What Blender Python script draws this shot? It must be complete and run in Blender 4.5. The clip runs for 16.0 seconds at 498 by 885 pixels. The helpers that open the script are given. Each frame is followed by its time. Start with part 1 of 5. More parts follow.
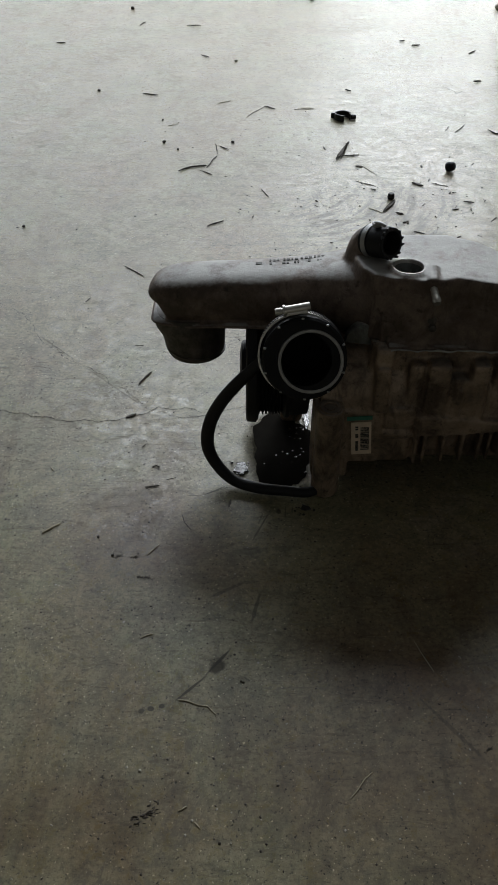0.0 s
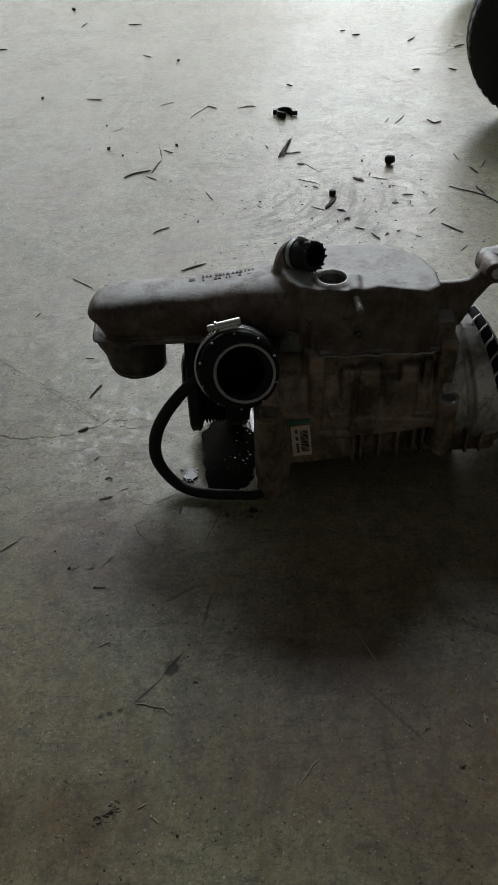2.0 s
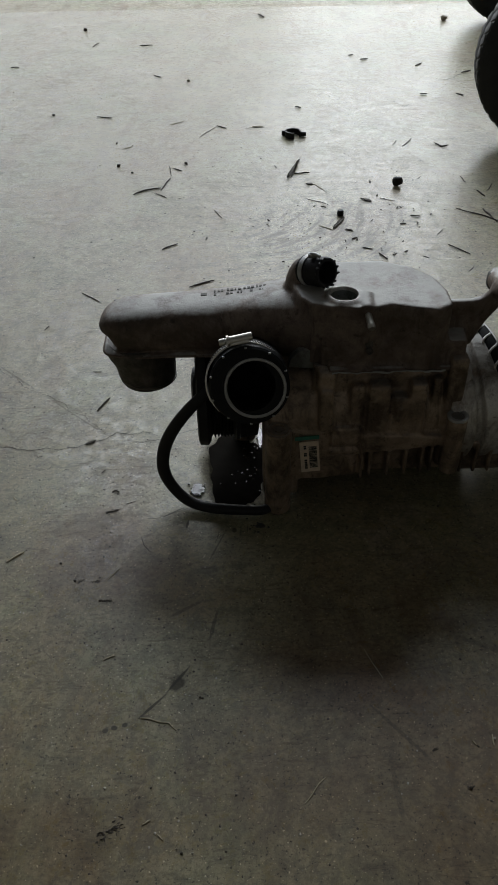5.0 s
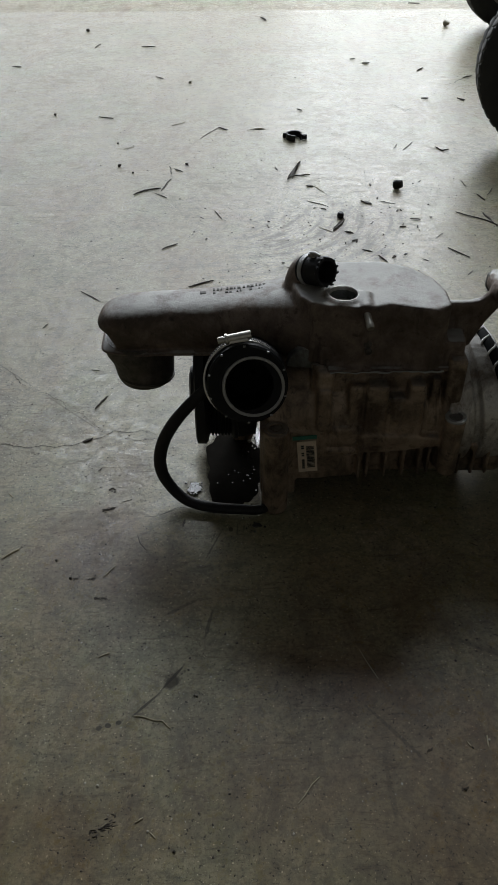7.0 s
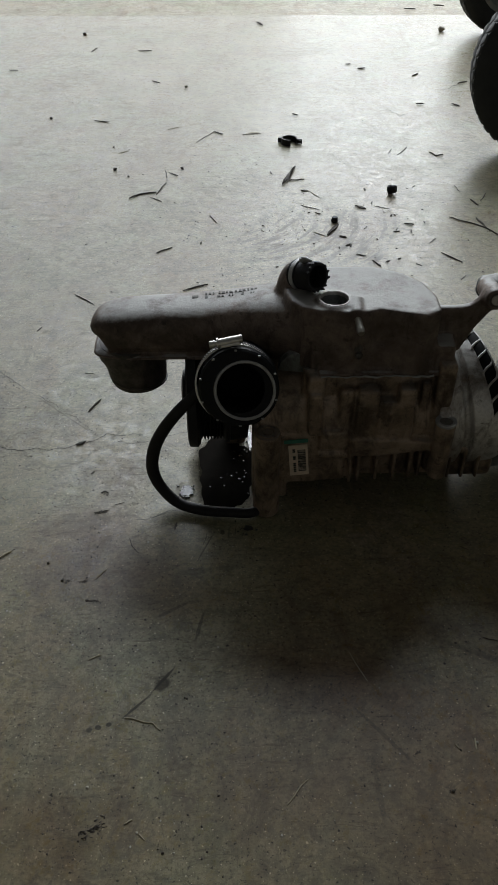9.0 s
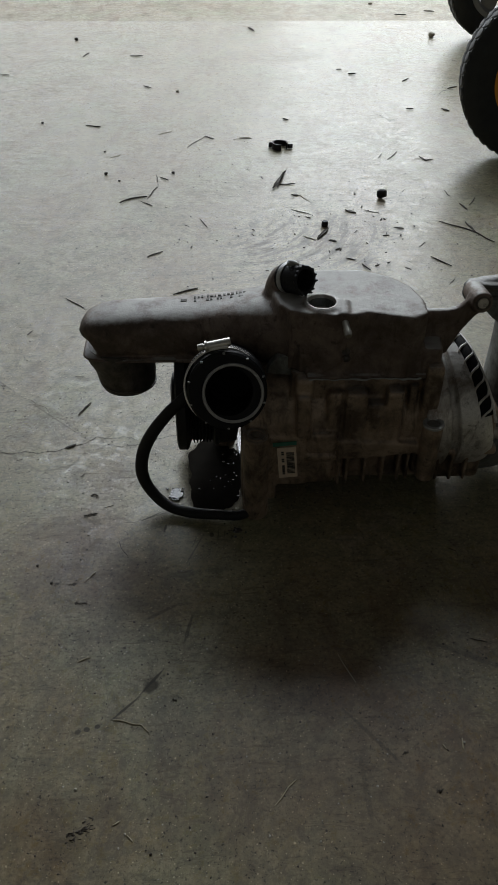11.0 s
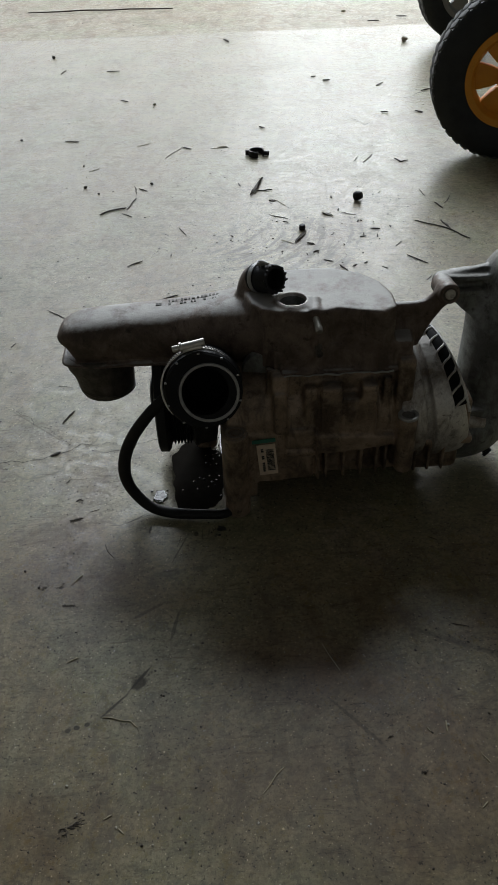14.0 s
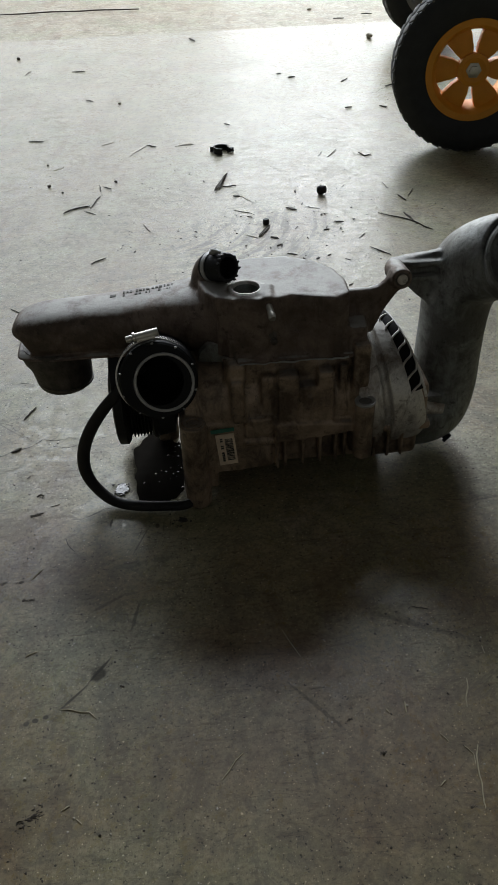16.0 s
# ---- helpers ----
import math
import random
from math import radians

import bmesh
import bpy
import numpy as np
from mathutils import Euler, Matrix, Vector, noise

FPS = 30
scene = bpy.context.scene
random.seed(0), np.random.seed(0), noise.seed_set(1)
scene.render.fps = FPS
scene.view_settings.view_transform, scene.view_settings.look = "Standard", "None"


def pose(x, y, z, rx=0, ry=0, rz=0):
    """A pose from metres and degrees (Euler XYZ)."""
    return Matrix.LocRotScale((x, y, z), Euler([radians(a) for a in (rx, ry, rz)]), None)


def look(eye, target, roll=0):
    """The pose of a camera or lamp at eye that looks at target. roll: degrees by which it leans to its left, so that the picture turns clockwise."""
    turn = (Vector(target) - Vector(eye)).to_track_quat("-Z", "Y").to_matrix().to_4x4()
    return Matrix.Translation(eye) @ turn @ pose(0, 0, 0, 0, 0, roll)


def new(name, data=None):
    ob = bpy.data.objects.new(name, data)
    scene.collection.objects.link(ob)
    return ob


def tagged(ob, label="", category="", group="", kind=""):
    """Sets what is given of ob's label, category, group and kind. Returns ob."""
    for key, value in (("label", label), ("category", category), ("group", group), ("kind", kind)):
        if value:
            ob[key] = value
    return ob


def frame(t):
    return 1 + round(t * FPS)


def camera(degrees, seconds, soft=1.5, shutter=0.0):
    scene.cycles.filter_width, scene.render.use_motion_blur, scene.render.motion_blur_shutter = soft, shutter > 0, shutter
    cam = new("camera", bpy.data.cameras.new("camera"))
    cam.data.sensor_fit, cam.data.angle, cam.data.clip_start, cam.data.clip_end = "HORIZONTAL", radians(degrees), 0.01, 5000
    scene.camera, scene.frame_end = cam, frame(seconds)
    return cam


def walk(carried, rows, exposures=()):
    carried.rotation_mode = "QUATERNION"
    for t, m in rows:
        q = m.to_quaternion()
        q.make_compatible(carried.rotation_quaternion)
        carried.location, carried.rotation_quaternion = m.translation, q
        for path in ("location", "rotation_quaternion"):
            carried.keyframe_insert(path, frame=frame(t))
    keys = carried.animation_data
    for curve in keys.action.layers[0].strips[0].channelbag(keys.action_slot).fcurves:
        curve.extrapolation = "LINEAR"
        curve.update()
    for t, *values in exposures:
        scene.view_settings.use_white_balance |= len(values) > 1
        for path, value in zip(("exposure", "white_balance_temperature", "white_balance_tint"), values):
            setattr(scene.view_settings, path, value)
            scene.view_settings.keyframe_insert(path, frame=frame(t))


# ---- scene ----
cam = camera(34.7, 16.0)
PATH = [
    (0, (0.008, -0.011, 0.566), (-0.011, 1.515, -0.727), 0.3),
    (0.5, (0.005, -0.008, 0.559), (-0.024, 1.462, -0.797), 0.6),
    (1, (0.028, -0.012, 0.594), (0.004, 1.47, -0.749), -1.0),
    (1.5, (0.036, -0.015, 0.597), (0.01, 1.48, -0.732), -2.5),
    (2, (0.044, -0.023, 0.605), (0.075, 1.477, -0.716), -2.0),
    (2.5, (0.038, -0.026, 0.606), (0.074, 1.498, -0.689), -1.6),
    (3, (0.036, -0.024, 0.605), (0.063, 1.502, -0.688), -1.7),
    (3.5, (0.034, -0.024, 0.601), (0.052, 1.504, -0.688), -1.7),
    (4, (0.034, -0.025, 0.602), (0.056, 1.504, -0.687), -1.5),
    (6.5, (0.034, -0.025, 0.598), (0.078, 1.513, -0.68), -0.2),
    (7, (0.034, -0.027, 0.597), (0.076, 1.511, -0.681), -0.1),
    (7.5, (0.036, -0.029, 0.599), (0.082, 1.509, -0.679), 0.1),
    (8, (0.037, -0.031, 0.601), (0.081, 1.51, -0.674), 0.1),
    (8.5, (0.038, -0.03, 0.6), (0.085, 1.512, -0.673), 0.2),
    (11, (0.044, -0.034, 0.601), (0.11, 1.515, -0.663), 0.5),
    (11.5, (0.045, -0.036, 0.603), (0.118, 1.515, -0.658), 0.7),
    (12, (0.044, -0.04, 0.607), (0.118, 1.512, -0.652), 0.7),
    (12.5, (0.051, -0.045, 0.599), (0.136, 1.514, -0.65), 1.0),
    (13, (0.064, -0.044, 0.591), (0.141, 1.514, -0.661), -1.0),
    (13.5, (0.063, -0.048, 0.595), (0.138, 1.514, -0.652), -1.5),
    (14, (0.062, -0.053, 0.6), (0.134, 1.511, -0.644), -1.8),
    (14.5, (0.063, -0.052, 0.599), (0.159, 1.51, -0.646), -1.3),
    (15, (0.065, -0.048, 0.593), (0.159, 1.513, -0.653), -1.5),
    (15.5, (0.078, -0.059, 0.588), (0.171, 1.505, -0.656), -2.0),
    (16, (0.086, -0.063, 0.589), (0.201, 1.501, -0.652), -2.2),
]
EXPOSURES = [(0, 0.15), (0.5, 0.4), (1.0, 0.40), (1.5, 0.18), (2.2, -0.01), (4.0, -0.03), (6.5, 0.09), (7.5, 0.14), (8.7, 0.14), (11, 0.02), (12.6, -0.05), (13.3, 0.12), (15.5, 0.2), (16, 0.32)]
walk(cam, [(t, look(eye, target, roll)) for t, eye, target, roll in PATH], EXPOSURES)

# ---- light: daylight from one tall open doorway, ahead and to the right ----
world = bpy.data.worlds.new("world")
scene.world = world
world.use_nodes = True
wn = world.node_tree.nodes
sky = wn.new("ShaderNodeTexSky")
sky.sky_type, sky.sun_disc = "NISHITA", False
sky.sun_elevation, sky.sun_rotation = radians(40), radians(15)
wn["Background"].inputs["Strength"].default_value = 0.1
world.node_tree.links.new(sky.outputs["Color"], wn["Background"].inputs["Color"])

DOOR_X0, DOOR_X1, DOOR_Z, WALL_Y = -2.5, 1.7, 4.1, 4.2


def area_lamp(name, matrix, w, h, power, colour):
    lamp = bpy.data.lights.new(name, "AREA")
    lamp.shape, lamp.size, lamp.size_y, lamp.energy, lamp.color = "RECTANGLE", w, h, power, colour
    ob = new(name, lamp)
    ob.matrix_world = matrix
    return ob


def doorway_light(x0, x1, z0, z1, radiance, colour, inset=0.02):
    w, h, c, z = x1 - x0, z1 - z0, (x0 + x1) / 2, (z0 + z1) / 2
    area_lamp("doorway_daylight", look((c, WALL_Y + inset, z), (c, 0, z)), w, h, radiance * math.pi * w * h, colour)


# added lamps: two for unseen sky, two for yard, two for the floor's highlight
doorway_light(0.4, 1.4, 2.6, 4.05, 17.5, (0.845, 0.93, 1.0))
doorway_light(-1.1, -0.25, 2.4, 3.9, 8.5, (0.855, 0.935, 1.0))
doorway_light(DOOR_X0 + 0.02, DOOR_X1 - 0.02, 0.9, 2.6, 1.7, (0.97, 0.985, 1.0))
doorway_light(DOOR_X0 + 0.02, DOOR_X1 - 0.02, 0.02, 0.9, 1.35, (1.0, 0.985, 0.96))
doorway_light(0.35, 1.6, 0.05, 0.80, 1.7, (0.88, 0.96, 1.0), 0.0)
doorway_light(0.2, 1.6, 0.80, 1.75, 2.9, (0.86, 0.95, 1.0), 0.0)


# ---- materials ----
class Nodes:
    """A small helper round one material's node tree."""

    def __init__(self, name):
        self.mat = bpy.data.materials.new(name)
        self.mat.use_nodes = True
        self.tree = self.mat.node_tree
        self.bsdf = self.tree.nodes["Principled BSDF"]
        self.coord = self.tree.nodes.new("ShaderNodeTexCoord").outputs["Object"]

    def add(self, kind, **inputs):
        n = self.tree.nodes.new(kind)
        for k, v in inputs.items():
            self.put(n.inputs[k.replace("_", " ")], v)
        return n

    def put(self, socket, v):
        if isinstance(v, bpy.types.NodeSocket):
            self.tree.links.new(v, socket)
        else:
            socket.default_value = v

    def scaled(self, sx, sy, sz, rot=(0, 0, 0)):
        m = self.add("ShaderNodeMapping", Vector=self.coord)
        m.inputs["Scale"].default_value = (sx, sy, sz)
        m.inputs["Rotation"].default_value = rot
        return m.outputs[0]

    def noise(self, scale, detail=4.0, rough=0.6, vec=None, distortion=0.0):
        n = self.add("ShaderNodeTexNoise", Vector=self.coord if vec is None else vec, Scale=scale, Detail=detail, Roughness=rough, Distortion=distortion)
        return n.outputs["Fac"]

    def ramp(self, fac, *stops):
        n = self.add("ShaderNodeValToRGB", Fac=fac)
        els = n.color_ramp.elements
        while len(els) < len(stops):
            els.new(0.5)
        for e, (p, c) in zip(els, stops):
            e.position = p
            e.color = (c, c, c, 1) if isinstance(c, (int, float)) else (*c, 1)
        return n.outputs["Color"]

    def mix(self, fac, a, b, mode="MIX"):
        n = self.tree.nodes.new("ShaderNodeMix")
        n.data_type, n.blend_type = "RGBA", mode
        for s, v in ((n.inputs[0], fac), (n.inputs[6], a), (n.inputs[7], b)):
            if isinstance(v, tuple) and len(v) == 3:
                v = (*v, 1)
            self.put(s, v)
        return n.outputs[2]

    def math(self, op, a, b=0.0):
        n = self.tree.nodes.new("ShaderNodeMath")
        n.operation = op
        self.put(n.inputs[0], a)
        self.put(n.inputs[1], b)
        return n.outputs[0]

    def bump(self, height, strength, distance, normal=None):
        n = self.add("ShaderNodeBump", Height=height, Strength=strength, Distance=distance)
        if normal is not None:
            self.put(n.inputs["Normal"], normal)
        return n.outputs["Normal"]

    def done(self, colour, rough, metal=0.0, normal=None, **more):
        if isinstance(colour, tuple) and len(colour) == 3:
            colour = (*colour, 1)
        self.put(self.bsdf.inputs["Base Color"], colour)
        self.put(self.bsdf.inputs["Roughness"], rough)
        self.put(self.bsdf.inputs["Metallic"], metal)
        if normal is not None:
            self.put(self.bsdf.inputs["Normal"], normal)
        for k, v in more.items():
            self.put(self.bsdf.inputs[k.replace("_", " ")], v)
        return self.mat


def concrete(name, tone, gloss, warm=0.0, worn=False):
    m = Nodes(name)
    big = m.noise(1.6, 5, 0.6)
    patch = m.noise(6.0, 9, 0.68, distortion=0.9)
    mid = m.noise(17.0, 9, 0.72, distortion=0.5)
    mottle = m.noise(55.0, 9, 0.78, distortion=0.3)
    fine = m.noise(240.0, 6, 0.8)
    grit = m.noise(700.0, 2, 0.6)
    tint = m.noise(5.0, 7, 0.68, distortion=0.4)

    def tinted(k):
        return tuple(c * tone * k for c in (1.12, 1.0, 0.65))

    lo, hi = tuple(c * tone for c in (0.98 + warm, 0.85 + warm * 0.5, 0.48 + warm)), tuple(c * tone for c in (1.13, 1.04, 0.65 + warm))
    col = m.mix(m.ramp(big, (0.35, 0.0), (0.65, 1.0)), lo, hi)
    # greenish, brown and violet tinges
    col = m.mix(m.ramp(tint, (0.50, 0.0), (0.62, 0.6)), col, (tone * 0.86, tone * 0.95, tone * 0.52))
    col = m.mix(m.ramp(tint, (0.36, 0.7), (0.47, 0.0)), col, (tone * 1.0, tone * 0.78, tone * 0.46))
    col = m.mix(m.ramp(patch, (0.58, 0.0), (0.70, 0.6)), col, (tone * 0.98, tone * 0.86, tone * 0.76))
    col = m.mix(m.ramp(patch, (0.34, 0.45), (0.50, 0.0)), col, tinted(0.55))
    col = m.mix(m.ramp(mid, (0.36, 0.6), (0.50, 0.0)), col, tinted(0.45))
    # aggregate grain, pale cement skin, pits
    col = m.mix(m.ramp(mottle, (0.36, 0.75), (0.52, 0.0)), col, tinted(0.42))
    col = m.mix(m.ramp(mottle, (0.54, 0.0), (0.72, 0.5)), col, tinted(1.40))
    col = m.mix(m.ramp(fine, (0.34, 0.85), (0.50, 0.0)), col, tinted(0.32))
    col = m.mix(m.ramp(fine, (0.54, 0.0), (0.72, 0.6)), col, tinted(1.5))
    pit = m.math("MULTIPLY", m.ramp(m.noise(300.0, 4, 0.62), (0.60, 0.0), (0.645, 0.95)), m.ramp(mid, (0.42, 1.0), (0.60, 0.3)))
    pit = m.math("MAXIMUM", pit, m.ramp(m.noise(130.0, 5, 0.68), (0.665, 0.0), (0.70, 0.95)))
    col = m.mix(pit, col, tinted(0.13))
    col = m.mix(m.ramp(m.noise(430.0, 1, 0.5), (0.70, 0.0), (0.74, 0.9)), col, tinted(2.4))
    # fine branching marks in the trowelled skin
    vein = m.math("ABSOLUTE", m.math("SUBTRACT", m.noise(7.0, 8, 0.66, distortion=1.6), 0.5))
    vein = m.math("MULTIPLY", m.ramp(vein, (0.004, 1.0), (0.016, 0.0)), m.ramp(mid, (0.46, 0.0), (0.58, 1.0)))
    col = m.mix(vein, col, tinted(0.55))
    # rubbed stains and scuffs
    rub = m.noise(1.0, 8, 0.72, m.scaled(13.0, 5.0, 5.0, (0, 0, 0.5)), 0.7)
    col = m.mix(m.ramp(rub, (0.50, 0.0), (0.62, 0.6)), col, (0.72, 0.61, 0.55), "MULTIPLY")
    for angle, seed in ((0.55, 3.0), (-0.75, 9.0), (1.35, 5.0)):
        turned = m.add("ShaderNodeMapping", Vector=m.scaled(1, 1, 1, (0, 0, angle)))
        turned.inputs["Location"].default_value = (seed, seed, 0)
        turned.inputs["Scale"].default_value = (7.0, 420.0, 1.0)
        line = m.math("MULTIPLY", m.ramp(m.noise(1.0, 3, 0.5, turned.outputs[0], 0.25), (0.68, 0.0), (0.73, 0.8)), m.ramp(patch, (0.44, 0.0), (0.56, 1.0)))
        col = m.mix(line, col, tinted(0.45 if seed > 4 else 0.6))
    scuff = m.noise(1.0, 7, 0.75, m.scaled(26.0, 120.0, 60.0, (0, 0, 0.9)), 1.2)
    col = m.mix(m.ramp(scuff, (0.55, 0.0), (0.64, 0.7)), col, (0.50, 0.45, 0.40), "MULTIPLY")
    rough = m.ramp(patch, (0.36, gloss + 0.08), (0.48, gloss), (0.62, gloss - 0.05))
    worn_off = m.noise(70.0, 8, 0.75, distortion=0.4)
    rough = m.mix(m.ramp(worn_off, (0.44, 0.0), (0.54, 0.8)), rough, (gloss + 0.24, gloss + 0.24, gloss + 0.24))
    rough = m.mix(m.ramp(mid, (0.36, 0.4), (0.50, 0.0)), rough, (gloss + 0.16, gloss + 0.16, gloss + 0.16))
    rough = m.mix(m.ramp(fine, (0.36, 0.5), (0.52, 0.0)), rough, (gloss + 0.3, gloss + 0.3, gloss + 0.3))
    rough = m.mix(pit, rough, (0.8, 0.8, 0.8))
    shine = 0.5
    rough = m.mix(m.math("MULTIPLY", vein, 0.7), rough, (0.65, 0.65, 0.65))
    rough = m.mix(m.ramp(scuff, (0.56, 0.0), (0.64, 0.7)), rough, (0.6, 0.6, 0.6))
    if worn:
        pos = m.add("ShaderNodeSeparateXYZ", Vector=m.coord)

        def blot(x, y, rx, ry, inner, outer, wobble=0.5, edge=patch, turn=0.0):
            """A stained or shaded patch with a ragged edge: 1 inside, 0 outside."""
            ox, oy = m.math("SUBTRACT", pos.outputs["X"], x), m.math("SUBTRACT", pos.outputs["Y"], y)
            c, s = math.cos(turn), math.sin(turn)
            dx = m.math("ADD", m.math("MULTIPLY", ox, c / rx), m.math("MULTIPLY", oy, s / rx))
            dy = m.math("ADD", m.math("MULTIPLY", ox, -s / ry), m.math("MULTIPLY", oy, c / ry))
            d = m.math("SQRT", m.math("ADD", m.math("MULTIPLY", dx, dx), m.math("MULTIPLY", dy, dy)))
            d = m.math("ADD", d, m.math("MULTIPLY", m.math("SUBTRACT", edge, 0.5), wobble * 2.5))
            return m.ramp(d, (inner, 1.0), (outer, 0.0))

        # brown rust and oil stains where the machine was dragged about, plus some painted shadow
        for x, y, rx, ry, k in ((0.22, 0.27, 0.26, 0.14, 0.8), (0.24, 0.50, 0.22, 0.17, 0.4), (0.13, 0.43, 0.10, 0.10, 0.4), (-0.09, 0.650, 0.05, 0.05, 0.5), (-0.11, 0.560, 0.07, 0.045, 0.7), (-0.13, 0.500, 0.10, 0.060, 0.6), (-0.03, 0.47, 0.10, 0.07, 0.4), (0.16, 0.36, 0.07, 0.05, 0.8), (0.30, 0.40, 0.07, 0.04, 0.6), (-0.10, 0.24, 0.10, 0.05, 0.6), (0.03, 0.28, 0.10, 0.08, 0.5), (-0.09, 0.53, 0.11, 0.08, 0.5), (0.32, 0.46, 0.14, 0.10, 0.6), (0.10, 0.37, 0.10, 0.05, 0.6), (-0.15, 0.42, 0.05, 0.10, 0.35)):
            # (0.24, 0.50) deepens the machine's shadow, (-0.09, 0.650) paints the horn's
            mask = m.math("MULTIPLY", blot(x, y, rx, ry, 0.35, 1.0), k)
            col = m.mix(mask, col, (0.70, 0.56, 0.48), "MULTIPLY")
        # concrete soaked with oil under the pulley; its black paints the pulley's dark reflection
        wet_reflection = m.math("MULTIPLY", blot(0.030, 0.648, 0.042, 0.066, 0.62, 1.0, 0.25, mid), 0.93)
        col = m.mix(wet_reflection, col, (tone * 0.06, tone * 0.055, tone * 0.045))
        rough = m.mix(wet_reflection, rough, (0.85, 0.85, 0.85))
        shine = m.math("SUBTRACT", 0.5, m.math("MULTIPLY", wet_reflection, 0.535))
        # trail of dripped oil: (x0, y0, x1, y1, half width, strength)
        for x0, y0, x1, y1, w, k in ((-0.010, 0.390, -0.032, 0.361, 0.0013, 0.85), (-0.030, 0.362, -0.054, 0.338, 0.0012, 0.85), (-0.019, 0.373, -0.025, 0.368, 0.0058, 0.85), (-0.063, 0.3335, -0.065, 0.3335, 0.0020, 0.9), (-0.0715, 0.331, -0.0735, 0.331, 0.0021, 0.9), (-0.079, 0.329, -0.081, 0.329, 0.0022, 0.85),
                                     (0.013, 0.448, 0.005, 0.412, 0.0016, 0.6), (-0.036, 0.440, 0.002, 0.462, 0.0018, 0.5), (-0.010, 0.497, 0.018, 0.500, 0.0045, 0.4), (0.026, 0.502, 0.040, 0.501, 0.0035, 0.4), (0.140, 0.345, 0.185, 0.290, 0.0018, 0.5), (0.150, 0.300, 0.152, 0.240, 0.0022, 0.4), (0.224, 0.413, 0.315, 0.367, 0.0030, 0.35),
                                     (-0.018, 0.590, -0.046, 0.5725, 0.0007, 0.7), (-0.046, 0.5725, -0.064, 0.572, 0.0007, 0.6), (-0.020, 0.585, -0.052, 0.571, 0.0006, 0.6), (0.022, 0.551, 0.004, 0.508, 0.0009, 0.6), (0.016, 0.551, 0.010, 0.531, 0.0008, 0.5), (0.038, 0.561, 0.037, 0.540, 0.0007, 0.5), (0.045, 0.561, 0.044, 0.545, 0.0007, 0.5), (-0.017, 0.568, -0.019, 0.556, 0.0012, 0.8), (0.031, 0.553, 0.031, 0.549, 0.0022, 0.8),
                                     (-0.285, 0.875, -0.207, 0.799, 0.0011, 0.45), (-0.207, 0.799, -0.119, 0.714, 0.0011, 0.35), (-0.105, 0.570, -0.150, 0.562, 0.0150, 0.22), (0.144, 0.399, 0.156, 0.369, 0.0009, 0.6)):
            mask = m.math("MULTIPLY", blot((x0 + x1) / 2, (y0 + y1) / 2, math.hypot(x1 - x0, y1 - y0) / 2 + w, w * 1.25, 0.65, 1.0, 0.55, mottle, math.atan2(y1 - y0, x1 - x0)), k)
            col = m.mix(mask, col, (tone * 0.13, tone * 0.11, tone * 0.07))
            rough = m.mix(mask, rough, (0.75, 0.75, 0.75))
        # brushed arcs left by a tyre
        dx = m.math("ADD", pos.outputs["X"], -0.02)
        dy = m.math("SUBTRACT", pos.outputs["Y"], 1.37)
        rad = m.math("SQRT", m.math("ADD", m.math("MULTIPLY", dx, dx), m.math("MULTIPLY", dy, dy)))
        polar = m.add("ShaderNodeCombineXYZ", X=m.math("MULTIPLY", rad, 75.0), Y=m.math("MULTIPLY", m.math("ARCTAN2", dy, dx), 2.6))
        arcs = m.noise(1.0, 3, 0.6, polar.outputs[0], 0.15)
        zone = m.math("MULTIPLY", blot(0.16, 1.22, 0.26, 0.26, 0.2, 1.0, 0.9), 0.65)
        col = m.mix(m.math("MULTIPLY", m.ramp(arcs, (0.42, 0.85), (0.52, 0.0)), zone), col, (tone * 0.38, tone * 0.35, tone * 0.31))
        rough = m.mix(m.math("MULTIPLY", m.ramp(arcs, (0.42, 0.95), (0.53, 0.0)), zone), rough, (0.6, 0.6, 0.6))
    nor = m.bump(fine, 0.20, 0.0009)
    nor = m.bump(pit, 0.30, -0.0008, nor)
    nor = m.bump(mottle, 0.08, 0.0014, nor)
    nor = m.bump(mid, 0.07, 0.003, nor)
    return m.done(col, rough, 0.0, nor, Specular_IOR_Level=shine)


